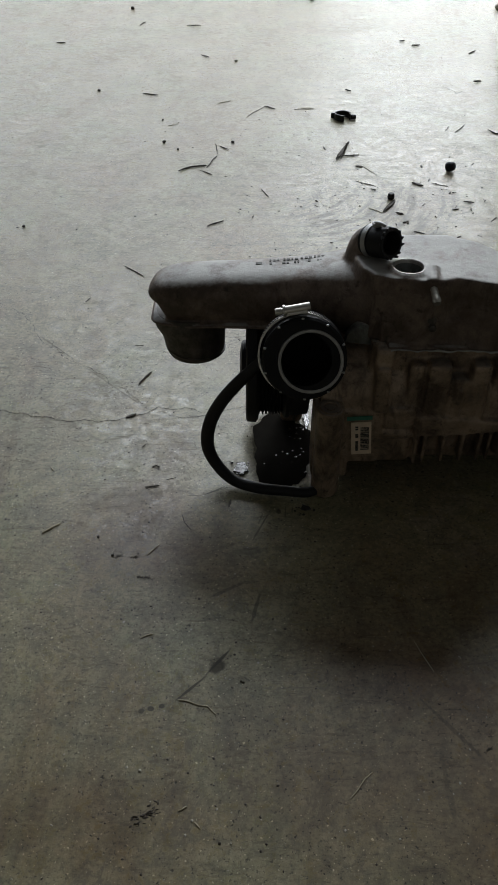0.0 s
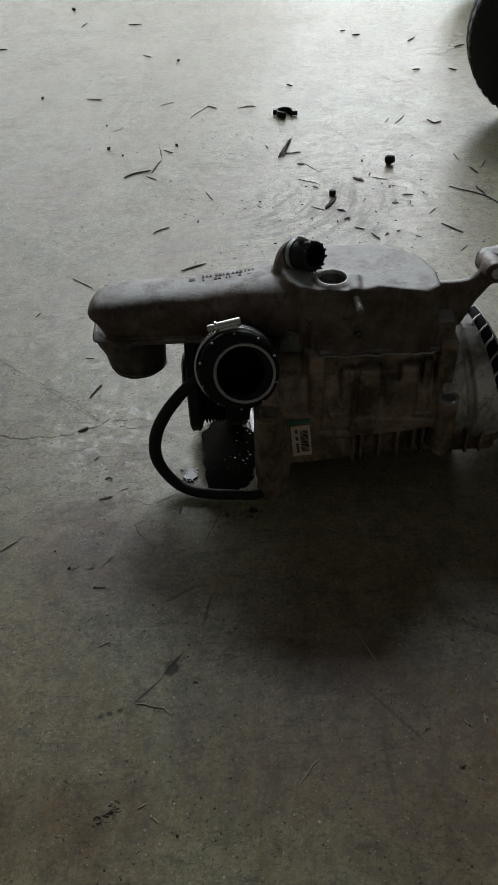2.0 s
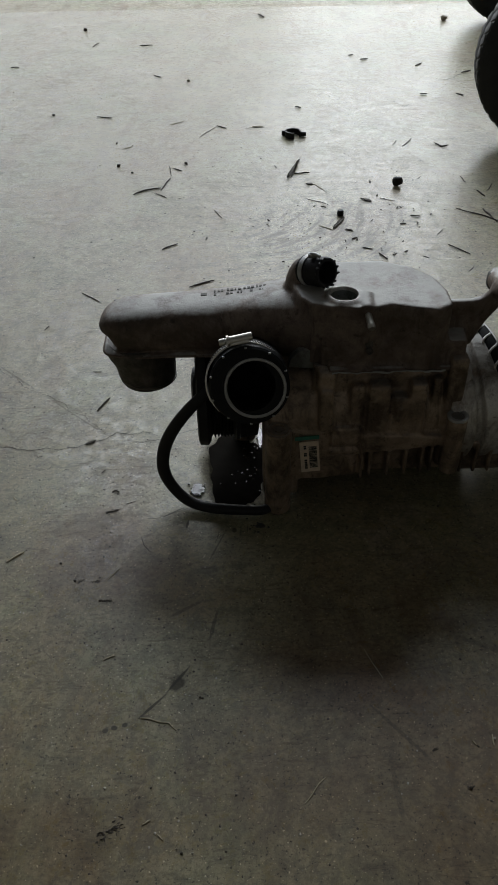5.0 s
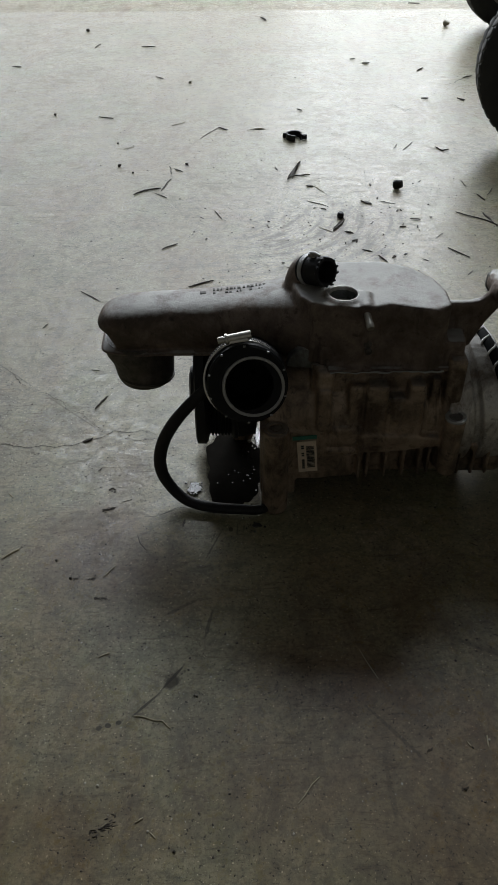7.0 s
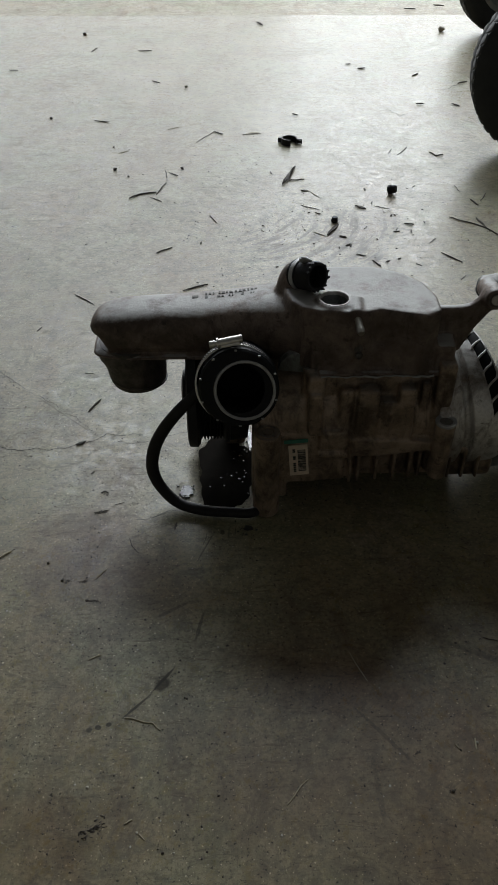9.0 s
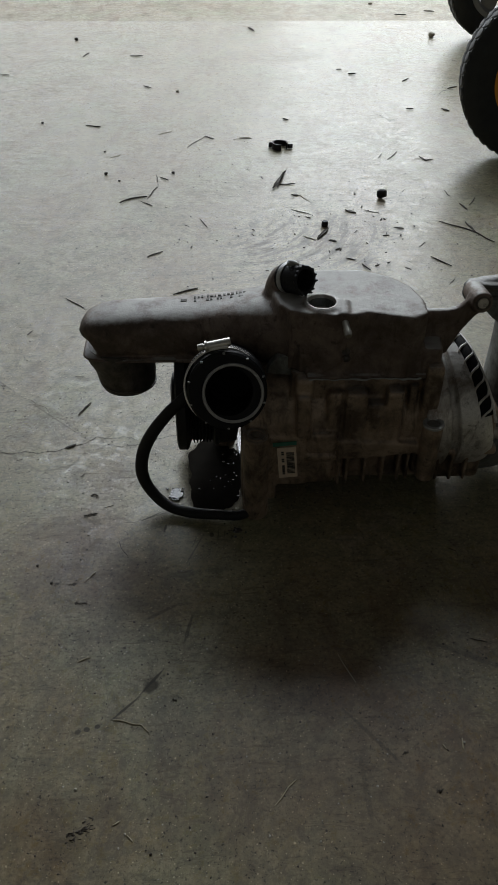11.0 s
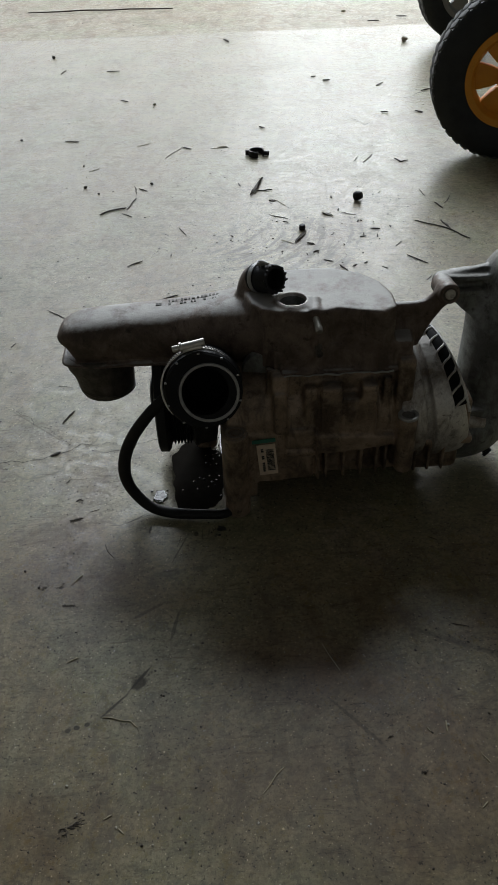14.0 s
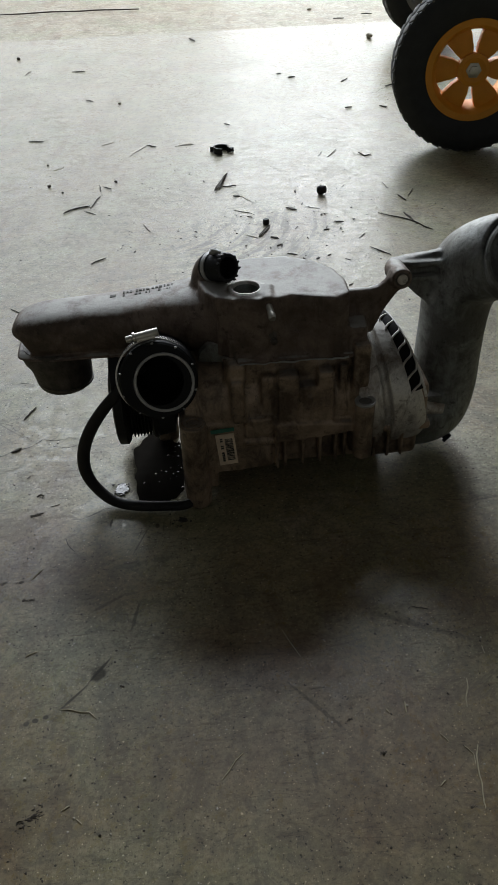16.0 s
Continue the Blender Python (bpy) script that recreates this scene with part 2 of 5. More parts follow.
def casting(name, base, dirt, amount, metal=0.35, rough=0.5, dust=0.0):
    """Cast metal, stained with oil; dust on what faces up, which on cover and pipe also paints in light."""
    m = Nodes(name)
    big = m.noise(21.0, 9, 0.70, distortion=0.25)
    runs = m.noise(1.0, 7, 0.72, m.scaled(62.0, 62.0, 24.0), 0.9)
    fine = m.noise(420.0, 4, 0.7)
    spots = m.noise(110.0, 6, 0.72)
    col = m.mix(m.ramp(big, (0.5 - amount * 0.16, 1.0), (0.67 - amount * 0.14, 0.0)), base, dirt)
    # oil that has run down the faces, chalky corrosion between the runs
    col = m.mix(m.ramp(runs, (0.36, 0.7), (0.50, 0.0)), col, tuple(c * 0.5 for c in dirt))
    col = m.mix(m.ramp(runs, (0.58, 0.0), (0.72, 0.3)), col, tuple(min(0.9, c * 1.25) for c in base))
    col = m.mix(m.ramp(spots, (0.32, 0.8), (0.44, 0.0)), col, tuple(c * 0.35 for c in dirt))
    col = m.mix(m.ramp(fine, (0.35, 0.35), (0.6, 0.0)), col, tuple(c * 0.5 for c in base))
    r = m.mix(m.ramp(runs, (0.36, 0.6), (0.52, 0.0)), m.ramp(big, (0.3, rough + 0.22), (0.7, rough)), (rough - 0.1, rough - 0.1, rough - 0.1))
    if dust:
        up = m.add("ShaderNodeSeparateXYZ", Vector=m.tree.nodes.new("ShaderNodeNewGeometry").outputs["Normal"]).outputs["Z"]
        lift = m.math("ADD", up, m.math("MULTIPLY", m.math("SUBTRACT", m.noise(30.0, 7, 0.72), 0.5), 0.8))
        mask = m.ramp(lift, (0.80, 0.0), (1.02, dust))
        col = m.mix(mask, col, m.mix(m.noise(60.0, 6, 0.7), (0.29, 0.28, 0.262), (0.45, 0.445, 0.425)))
        r = m.mix(mask, r, (0.62, 0.62, 0.62))
    nor = m.bump(spots, 0.30, 0.002, m.bump(fine, 0.4, 0.0005))
    nor = m.bump(m.noise(38.0, 4, 0.6), 0.25, 0.004, nor)
    return m.done(col, r, metal, nor)


def plain(name, colour, rough, metal=0.0, vary=0.3, scale=60.0, bump=0.2):
    m = Nodes(name)
    n = m.noise(scale, 5, 0.65)
    f = m.noise(scale * 7, 3, 0.6)
    col = m.mix(m.ramp(n, (0.3, vary), (0.7, 0.0)), colour, tuple(c * 0.45 for c in colour))
    r = m.ramp(n, (0.3, min(1.0, rough + 0.15)), (0.7, rough))
    return m.done(col, r, metal, m.bump(f, bump, 0.0006))


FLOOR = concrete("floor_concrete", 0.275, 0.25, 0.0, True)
APRON = concrete("apron_concrete", 0.36, 0.42, 0.12)
OUTSIDE = concrete("yard_ground", 0.30, 0.7, 0.05)
WALL = plain("wall_plaster", (0.32, 0.305, 0.28), 0.85, 0.0, 0.25, 3.0)
# pale only to bounce fill light; for the unseen south wall
PALE_WALL = plain("pale_fill_wall", (0.74, 0.71, 0.67), 0.85, 0.0, 0.25, 3.0)
CEILING = plain("ceiling_board", (0.18, 0.172, 0.16), 0.9, 0.0, 0.2, 3.0)
DUSTY = casting("dusty_cast_aluminium", (0.215, 0.162, 0.130), (0.085, 0.060, 0.046), 0.6, 0.22, 0.50, 0.95)
GRIMY = casting("oily_cast_aluminium", (0.40, 0.30, 0.215), (0.085, 0.060, 0.042), 0.6, 0.3, 0.38, 0.4)
# dust here also paints the light on the cover's upper side
CLEAN = casting("bare_cast_aluminium", (0.66, 0.64, 0.60), (0.20, 0.148, 0.108), 0.68, 0.45, 0.34, 0.75)
DARK_CAST = casting("dark_cast_aluminium", (0.13, 0.112, 0.096), (0.035, 0.029, 0.024), 0.5, 0.3, 0.40, 0.3)
# dark base and strong dust paint the pipe's shaded front and lit top
PIPE = casting("grey_green_cast_aluminium", (0.24, 0.255, 0.245), (0.085, 0.083, 0.075), 0.55, 0.4, 0.38, 0.8)
RUBBER = plain("black_rubber", (0.018, 0.018, 0.019), 0.46, 0.0, 0.4, 120.0, 0.3)
SATIN = plain("black_satin_plastic", (0.007, 0.0075, 0.008), 0.34, 0.0, 0.3, 90.0, 0.15)
# near-black, puts the shade inside bores and pockets into the colour
SHADE_BLACK = plain("shade_black", (0.008, 0.0085, 0.0085), 0.6, 0.0, 0.2, 60.0)
for black, shine in ((RUBBER, 0.25), (SATIN, 0.15), (SHADE_BLACK, 0.1)):
    black.node_tree.nodes["Principled BSDF"].inputs["Specular IOR Level"].default_value = shine
STEEL = plain("zinc_steel", (0.62, 0.60, 0.55), 0.30, 0.9, 0.3, 200.0, 0.15)
RING = plain("worn_steel_ring", (0.42, 0.42, 0.41), 0.45, 0.6, 0.4, 150.0, 0.2)
TYRE = plain("tyre_rubber", (0.022, 0.024, 0.027), 0.62, 0.0, 0.35, 40.0, 0.35)
TREAD = plain("dusty_tyre_tread", (0.10, 0.10, 0.098), 0.8, 0.0, 0.5, 40.0, 0.4)
YELLOW = plain("yellow_plastic", (0.80, 0.33, 0.025), 0.42, 0.0, 0.25, 30.0, 0.1)
GREYRIM = plain("grey_painted_rim", (0.30, 0.30, 0.30), 0.45, 0.2, 0.3, 30.0, 0.1)
PAPER = plain("label_paper", (0.80, 0.66, 0.50), 0.6, 0.0, 0.4, 120.0, 0.1)
INK = plain("label_ink", (0.03, 0.028, 0.026), 0.6)
GREEN = plain("green_sticker", (0.05, 0.22, 0.15), 0.5, 0.0, 0.5, 90.0)


# ---- mesh helpers ----
def M3(origin, z, x=(1, 0, 0)):
    """A matrix at origin whose local z points along z."""
    z = Vector(z).normalized()
    x = Vector(x)
    x = x - z * x.dot(z)
    if x.length < 1e-4:
        x = Vector((0, 1, 0)) - z * z.y
    x.normalize()
    y = z.cross(x)
    return Matrix(((x.x, y.x, z.x, origin[0]), (x.y, y.y, z.y, origin[1]), (x.z, y.z, z.z, origin[2]), (0, 0, 0, 1)))


def bridge(bm, a, b):
    n = len(a)
    for i in range(n):
        bm.faces.new((a[i], a[(i + 1) % n], b[(i + 1) % n], b[i]))


def lathe(bm, profile, m=Matrix(), seg=40, close=True):
    """profile: (radius, height) pairs turned round local z. close caps both ends; otherwise the profile runs as a closed loop."""
    rings = []
    for r, h in profile:
        rings.append([bm.verts.new(m @ Vector((r * math.cos(2 * math.pi * i / seg), r * math.sin(2 * math.pi * i / seg), h))) for i in range(seg)])
    for a, b in zip(rings, rings[1:]):
        bridge(bm, a, b)
    if close:
        bm.faces.new(rings[0][::-1])
        bm.faces.new(rings[-1])
    else:
        bridge(bm, rings[-1], rings[0])


def smooth_path(pts, per=6):
    """Catmull-Rom through (x, y, z, ...) tuples."""
    p = [np.array(q, float) for q in pts]
    p = [2 * p[0] - p[1]] + p + [2 * p[-1] - p[-2]]
    out = []
    for i in range(1, len(p) - 2):
        for k in range(per):
            t = k / per
            a, b, c, d = p[i - 1:i + 3]
            out.append(0.5 * (2 * b + (c - a) * t + (2 * a - 5 * b + 4 * c - d) * t * t + (3 * b - a - 3 * c + d) * t ** 3))
    out.append(p[-2])
    return out


def tube(bm, pts, seg=16, per=6, up=(0, 0, 1), caps=True, power=2.0):
    """Sweep along points (x, y, z, ra, rb): half-width ra across, half-height rb along up. power above 2 squares the section."""
    path = smooth_path(pts, per) if per > 1 else [np.array(q, float) for q in pts]
    up = Vector(up)
    rings = []
    for i, q in enumerate(path):
        a, b = path[max(i - 1, 0)], path[min(i + 1, len(path) - 1)]
        d = Vector((b - a)[:3]).normalized()
        side = d.cross(up)
        if side.length < 1e-3:
            side = Vector((1, 0, 0))
        side.normalize()
        nrm = side.cross(d).normalized()
        up = nrm
        ra, rb = q[3], q[4] if len(q) > 4 else q[3]
        ring = []
        for k in range(seg):
            th = 2 * math.pi * k / seg
            c, s = math.cos(th), math.sin(th)
            c = math.copysign(abs(c) ** (2 / power), c)
            s = math.copysign(abs(s) ** (2 / power), s)
            ring.append(bm.verts.new(Vector(q[:3]) + side * (c * ra) + nrm * (s * rb)))
        rings.append(ring)
    for a, b in zip(rings, rings[1:]):
        bridge(bm, a, b)
    if caps:
        bm.faces.new(rings[0][::-1])
        bm.faces.new(rings[-1])


def stack(bm, rings, seg=40):
    """Level circles (cx, cy, z, r) joined one over the other."""
    made = [[bm.verts.new((x + q * math.cos(2 * math.pi * i / seg), y + q * math.sin(2 * math.pi * i / seg), z)) for i in range(seg)] for x, y, z, q in rings]
    for p, n in zip(made, made[1:]):
        bridge(bm, p, n)
    bm.faces.new(made[0][::-1])
    bm.faces.new(made[-1])


def box(bm, lo, hi, m=Matrix(), bevel=0.0):
    vs = [bm.verts.new(m @ Vector((x, y, z))) for z in (lo[2], hi[2]) for x, y in ((lo[0], lo[1]), (hi[0], lo[1]), (hi[0], hi[1]), (lo[0], hi[1]))]
    fs = [bm.faces.new([vs[i] for i in f]) for f in ((3, 2, 1, 0), (4, 5, 6, 7), (0, 1, 5, 4), (1, 2, 6, 5), (2, 3, 7, 6), (3, 0, 4, 7))]
    if bevel:
        es = list({e for f in fs for e in f.edges})
        bmesh.ops.bevel(bm, geom=es, offset=bevel, segments=2, affect="EDGES", profile=0.5)


def prism(bm, poly, m, depth, bevel=0.0):
    """A flat polygon (local x, y) raised by depth along local z."""
    a = [bm.verts.new(m @ Vector((x, y, 0))) for x, y in poly]
    b = [bm.verts.new(m @ Vector((x, y, depth))) for x, y in poly]
    bridge(bm, a, b)
    fs = [bm.faces.new(a[::-1]), bm.faces.new(b)]
    if bevel:
        bmesh.ops.bevel(bm, geom=list({e for f in fs for e in f.edges}), offset=bevel, segments=2, affect="EDGES", profile=0.5)


def link(name, mesh, material, parent=None, label="", smooth=True):
    mesh.materials.append(material)
    if smooth:
        mesh.shade_smooth()
        mesh.set_sharp_from_angle(angle=radians(38))
    ob = new(name, mesh)
    if parent is not None:
        ob.parent = parent
        base = parent.matrix_world if parent.parent is None else parent.parent.matrix_basis @ parent.matrix_parent_inverse @ parent.matrix_basis
        ob.matrix_parent_inverse = base.inverted()
    if label:
        tagged(ob, label)
    return ob


def part(name, bm, material, parent=None, label="", smooth=True):
    bmesh.ops.recalc_face_normals(bm, faces=bm.faces)
    mesh = bpy.data.meshes.new(name)
    bm.to_mesh(mesh)
    bm.free()
    return link(name, mesh, material, parent, label, smooth)


def cast(name, bm, material, parent, label="", voxel=0.0018, rounds=8, cut=None):
    """Overlapping closed solids fused into one casting with soft fillets. cut(point) names the faces to take out."""
    bmesh.ops.recalc_face_normals(bm, faces=bm.faces)
    raw = bpy.data.meshes.new(name)
    bm.to_mesh(raw)
    bm.free()
    tmp = bpy.data.objects.new(name, raw)
    scene.collection.objects.link(tmp)
    r = tmp.modifiers.new("fuse", "REMESH")
    r.mode, r.voxel_size = "VOXEL", voxel
    s = tmp.modifiers.new("fillet", "SMOOTH")
    s.factor, s.iterations = 0.5, rounds
    bpy.context.view_layer.update()
    mesh = bpy.data.meshes.new_from_object(tmp.evaluated_get(bpy.context.evaluated_depsgraph_get()))
    bpy.data.objects.remove(tmp)
    bpy.data.meshes.remove(raw)
    mesh.name = name
    if cut is not None:
        b = bmesh.new()
        b.from_mesh(mesh)
        bmesh.ops.delete(b, geom=[f for f in b.faces if cut(f.calc_center_median())], context="FACES")
        b.to_mesh(mesh)
        b.free()
    ob = link(name, mesh, material, parent, label, False)
    mesh.shade_smooth()
    return ob


def empty(name, at, label, category, group=""):
    ob = new(name)
    ob.location = at
    ob.empty_display_size = 0.05
    ob.matrix_world = Matrix.Translation(at)
    return tagged(ob, label, category, group)


# ---- the building ----
def slab(name, x0, y0, x1, y1, top, thick, material, label, category, cuts=1):
    bm = bmesh.new()
    box(bm, (x0, y0, top - thick), (x1, y1, top))
    return tagged(part(name, bm, material, None, "", False), label, category, "", "structure")


JOINT_Y = 2.97
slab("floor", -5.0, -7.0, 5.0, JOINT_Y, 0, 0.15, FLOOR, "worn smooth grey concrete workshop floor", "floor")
slab("floor_2", -5.0, JOINT_Y + 0.006, 5.0, WALL_Y + 0.2, -0.002, 0.15, APRON, "rough brownish concrete strip near the doorway", "floor")
slab("ground", -60, WALL_Y + 0.2, 60, 90, -0.02, 0.2, OUTSIDE, "plain grey concrete yard outside", "ground")
slab("wall_west", -5.2, -7.2, -5.0, WALL_Y + 0.2, 5.6, 5.75, WALL, "plain plastered workshop wall", "wall")
slab("wall_east", 5.0, -7.2, 5.2, WALL_Y + 0.2, 5.6, 5.75, WALL, "plain plastered workshop wall", "wall")
# unseen wall behind the camera, added pale to brighten the machine's front
slab("wall_south", -5.0, -7.2, 5.0, -7.0, 5.6, 5.75, PALE_WALL, "plain plastered workshop wall", "wall")
slab("ceiling", -5.2, -7.2, 5.2, WALL_Y + 0.2, 5.8, 0.2, CEILING, "plain dull workshop ceiling", "ceiling")
bm = bmesh.new()
box(bm, (-5.0, WALL_Y, -0.15), (DOOR_X0, WALL_Y + 0.2, 5.6))
box(bm, (DOOR_X1, WALL_Y, -0.15), (5.0, WALL_Y + 0.2, 5.6))
box(bm, (DOOR_X0, WALL_Y, DOOR_Z), (DOOR_X1, WALL_Y + 0.2, 5.6))
tagged(part("wall_north", bm, WALL, None, "", False), "plastered workshop wall with a tall open doorway", "wall", "", "structure")

# ---- the supercharger ----
sc = empty("supercharger", (0.16, 0.63, 0), "dirty cast-aluminium engine supercharger lying on the concrete floor", "supercharger")

# intake plenum: horn to the pulley side, block over the rotors
bm = bmesh.new()
tube(bm, [(-0.0870, 0.669, 0.175, 0.014, 0.011), (-0.0863, 0.669, 0.1757, 0.021, 0.0165), (-0.0829, 0.669, 0.1770, 0.0258, 0.0195), (-0.0745, 0.669, 0.1790, 0.0290, 0.0212), (-0.063, 0.669, 0.1805, 0.0302, 0.0225), (-0.04, 0.668, 0.1820, 0.0306, 0.0232),
          (0.0, 0.667, 0.1840, 0.0315, 0.0240), (0.06, 0.666, 0.1855, 0.034, 0.0285), (0.11, 0.660, 0.189, 0.045, 0.036)], 44, 4, power=3.0)
prism(bm, [(0.094, 0.640), (0.099, 0.622), (0.108, 0.610), (0.124, 0.603), (0.160, 0.597), (0.180, 0.604), (0.200, 0.598), (0.222, 0.592), (0.236, 0.602), (0.237, 0.628), (0.229, 0.655), (0.212, 0.676), (0.186, 0.690), (0.14, 0.690), (0.095, 0.690)],
      Matrix.Translation((0, 0, 0.166)), 0.066)
prism(bm, [(0.118, 0.603), (0.160, 0.600), (0.255, 0.599), (0.258, 0.625), (0.245, 0.66), (0.22, 0.68), (0.12, 0.69)], Matrix.Translation((0, 0, 0.166)), 0.028)
box(bm, (0.125, 0.594, 0.163), (0.250, 0.64, 0.168))
tube(bm, [(0.105, 0.664, 0.20, 0.0195), (0.105, 0.663, 0.222, 0.0180), (0.107, 0.660, 0.236, 0.0162), (0.109, 0.655, 0.243, 0.0130)], 24, 4, (0, 1, 0))
lathe(bm, [(0.0180, 0.20), (0.0168, 0.234)], Matrix.Translation((0.139, 0.622, 0)), 32)
lathe(bm, [(0.008, -0.006), (0.008, 0.02)], M3((0.158, 0.606, 0.227), (0.05, 1, 0.05)), 20)
# lip along the lower edge of the horn
tube(bm, [(-0.0952, 0.672, 0.1605, 0.016, 0.0025), (-0.0912, 0.672, 0.1590, 0.028, 0.003), (-0.06, 0.672, 0.1585, 0.0350, 0.003), (-0.02, 0.671, 0.1595, 0.0350, 0.003), (0.05, 0.668, 0.1600, 0.036, 0.003)], 24, 3, power=3)
# arch where the horn runs down into the housing
prism(bm, [(0.000, 0.170), (0.000, 0.1585), (0.008, 0.1575), (0.015, 0.1540), (0.021, 0.1480), (0.025, 0.1400), (0.045, 0.1400), (0.045, 0.170)], M3((0, 0.692, 0), (0, -1, 0)), 0.052)
# arm with its bolt boss
prism(bm, [(0.215, 0.221), (0.240, 0.221), (0.262, 0.221), (0.270, 0.223), (0.276, 0.228), (0.281, 0.238), (0.290, 0.242), (0.299, 0.233), (0.2965, 0.223), (0.287, 0.214), (0.276, 0.197), (0.266, 0.173), (0.256, 0.171), (0.215, 0.171)],
      M3((0, 0.632, 0), (0, -1, 0)), 0.009)
lathe(bm, [(0.0100, 0), (0.0104, 0.036)], M3((0.2895, 0.652, 0.2285), (0, -1, 0.12)), 24)
plenum = cast("plenum", bm, DUSTY, sc, "dusty grey cast intake plenum with long horn", 0.0018, 7,
              lambda c: (c.x - 0.139) ** 2 + (c.y - 0.622) ** 2 < 0.0132 ** 2 and c.z > 0.222)

bm = bmesh.new()
lathe(bm, [(0.0128, -0.002), (0.0150, -0.002), (0.0154, 0.0005), (0.0148, 0.0018), (0.0134, 0.0018), (0.0128, 0.0006)], Matrix.Translation((0.139, 0.622, 0.2325)), 40, False)
part("hole_rim", bm, CLEAN, plenum, "bright machined rim of the hole")
bm = bmesh.new()
lathe(bm, [(0.0132, 0.0), (0.0128, -0.011), (0.001, -0.012), (0.0008, -0.013), (0.0142, -0.013), (0.0142, 0.0)], Matrix.Translation((0.139, 0.622, 0.2325)), 36, False)
part("hole_bore", bm, PIPE, plenum)
bm = bmesh.new()
tube(bm, [(0.1575, 0.606, 0.2272, 0.0030), (0.1585, 0.597, 0.2248, 0.0032), (0.1592, 0.591, 0.2220, 0.0033), (0.1598, 0.587, 0.2200, 0.0039), (0.1601, 0.584, 0.2188, 0.0030)], 16, 2)
part("nipple", bm, STEEL, plenum, "small bright metal hose nipple")
bm = bmesh.new()
lathe(bm, [(0.0001, 0.0), (0.0048, 0.0), (0.0055, -0.0015), (0.0055, -0.004)], M3((0.2895, 0.6155, 0.2330), (0, -1, 0.12)), 20)
part("bolt", bm, CLEAN, plenum, "bare bolt end in the arm")
bm = bmesh.new()
lathe(bm, [(0.0055, -0.004), (0.0072, -0.004), (0.0072, -0.0006), (0.0055, -0.0006)], M3((0.2895, 0.6155, 0.2330), (0, -1, 0.12)), 28, False)
part("bushing", bm, DARK_CAST, plenum, "dark bushing round the bolt")
bm = bmesh.new()
lathe(bm, [(0.0035, -0.004), (0.0035, 0.002), (0.002, 0.003)], M3((0.1625, 0.597, 0.187), (0, -1, 0.2)), 14)
lathe(bm, [(0.004, -0.004), (0.004, 0.0)], M3((0.1615, 0.597, 0.194), (0, -1, 0.2)), 14)
part("stud", bm, DARK_CAST, plenum)

RELIEF_SHADE = plain("relief_shade_grey", (0.10, 0.095, 0.085), 0.6, 0.1, 0.5, 300.0)
# worn part number cast on the horn: plain bars in two broken rows, relief shade painted as grey
bm = bmesh.new()
rng = random.Random(5)
for row, yy in enumerate((0.668, 0.6745)):
    x = 0.018
    while x < 0.086:
        w = rng.uniform(0.0012, 0.0032)
        if rng.random() < 0.82:
            box(bm, (x, yy, 0), (x + w, yy + rng.uniform(0.0022, 0.0042), 0.0009), Matrix.Translation((0, 0.0, 0.2092 + (x - 0.018) * 0.11)))
        x += w + rng.uniform(0.0008, 0.0022)
box(bm, (0.005, 0.670, 0.2050), (0.011, 0.6745, 0.2092))
part("cast_number", bm, RELIEF_SHADE, plenum, "illegible cast number bars, grey with painted relief shade", False)

# pale line of sealant squeezed from the joint
rng = random.Random(17)
bm = bmesh.new()
tube(bm, [(0.128 + 0.006 * k, 0.5925, 0.1655 + rng.uniform(-0.0012, 0.0008), rng.uniform(0.0004, 0.0011)) for k in range(19)], 8, 3)
part("sealant_line", bm, RING, plenum, "thin pale sealant line along the joint")

# down-turned outlet of the horn
bm = bmesh.new()
stack(bm, [(-0.0600, 0.671, 0.162, 0.0320), (-0.0605, 0.671, 0.152, 0.0345), (-0.0595, 0.671, 0.146, 0.0343), (-0.0575, 0.671, 0.140, 0.0328), (-0.0560, 0.670, 0.133, 0.0312), (-0.0555, 0.670, 0.125, 0.0303),
           (-0.0550, 0.669, 0.119, 0.0294), (-0.0548, 0.668, 0.1150, 0.0272), (-0.0546, 0.668, 0.1120, 0.0228), (-0.0545, 0.668, 0.1108, 0.0150)])
horn_end = part("horn_outlet", bm, DARK_CAST, sc, "dark down-turned horn outlet stub")
bm = bmesh.new()
lathe(bm, [(0.0272, -0.0015), (0.0297, -0.0015), (0.0305, 0.0), (0.0300, 0.0015), (0.0272, 0.0015)], M3((-0.0550, 0.669, 0.1200), (0.10, 0.0, 0.99)), 40, False)
part("outlet_rim", bm, DARK_CAST, horn_end)

# hose on the boss
ax = Vector((0.62, -0.74, 0.26)).normalized()
h0 = Vector((0.124, 0.635, 0.2490)) - ax * 0.0285
bm = bmesh.new()
lathe(bm, [(0.0112, 0.0), (0.0138, 0.0), (0.0141, 0.026), (0.0132, 0.0285), (0.0108, 0.0285), (0.0104, 0.02), (0.0102, 0.004)], M3(h0, ax), 32, False)
hose = part("hose", bm, RUBBER, sc, "short cut black rubber hose")
# black disc across the hose in place of its unlit depth
bm = bmesh.new()
lathe(bm, [(0.0110, 0.0), (0.0110, 0.001)], M3(h0 + ax * 0.012, ax), 24)
part("hose_bore", bm, SHADE_BLACK, hose)
bm = bmesh.new()
lathe(bm, [(0.0142, 0.004), (0.0150, 0.004), (0.0150, 0.009), (0.0142, 0.009)], M3(h0, ax), 40, False)
band = part("hose_clamp", bm, RING, hose, "bright steel hose clamp")
bm = bmesh.new()
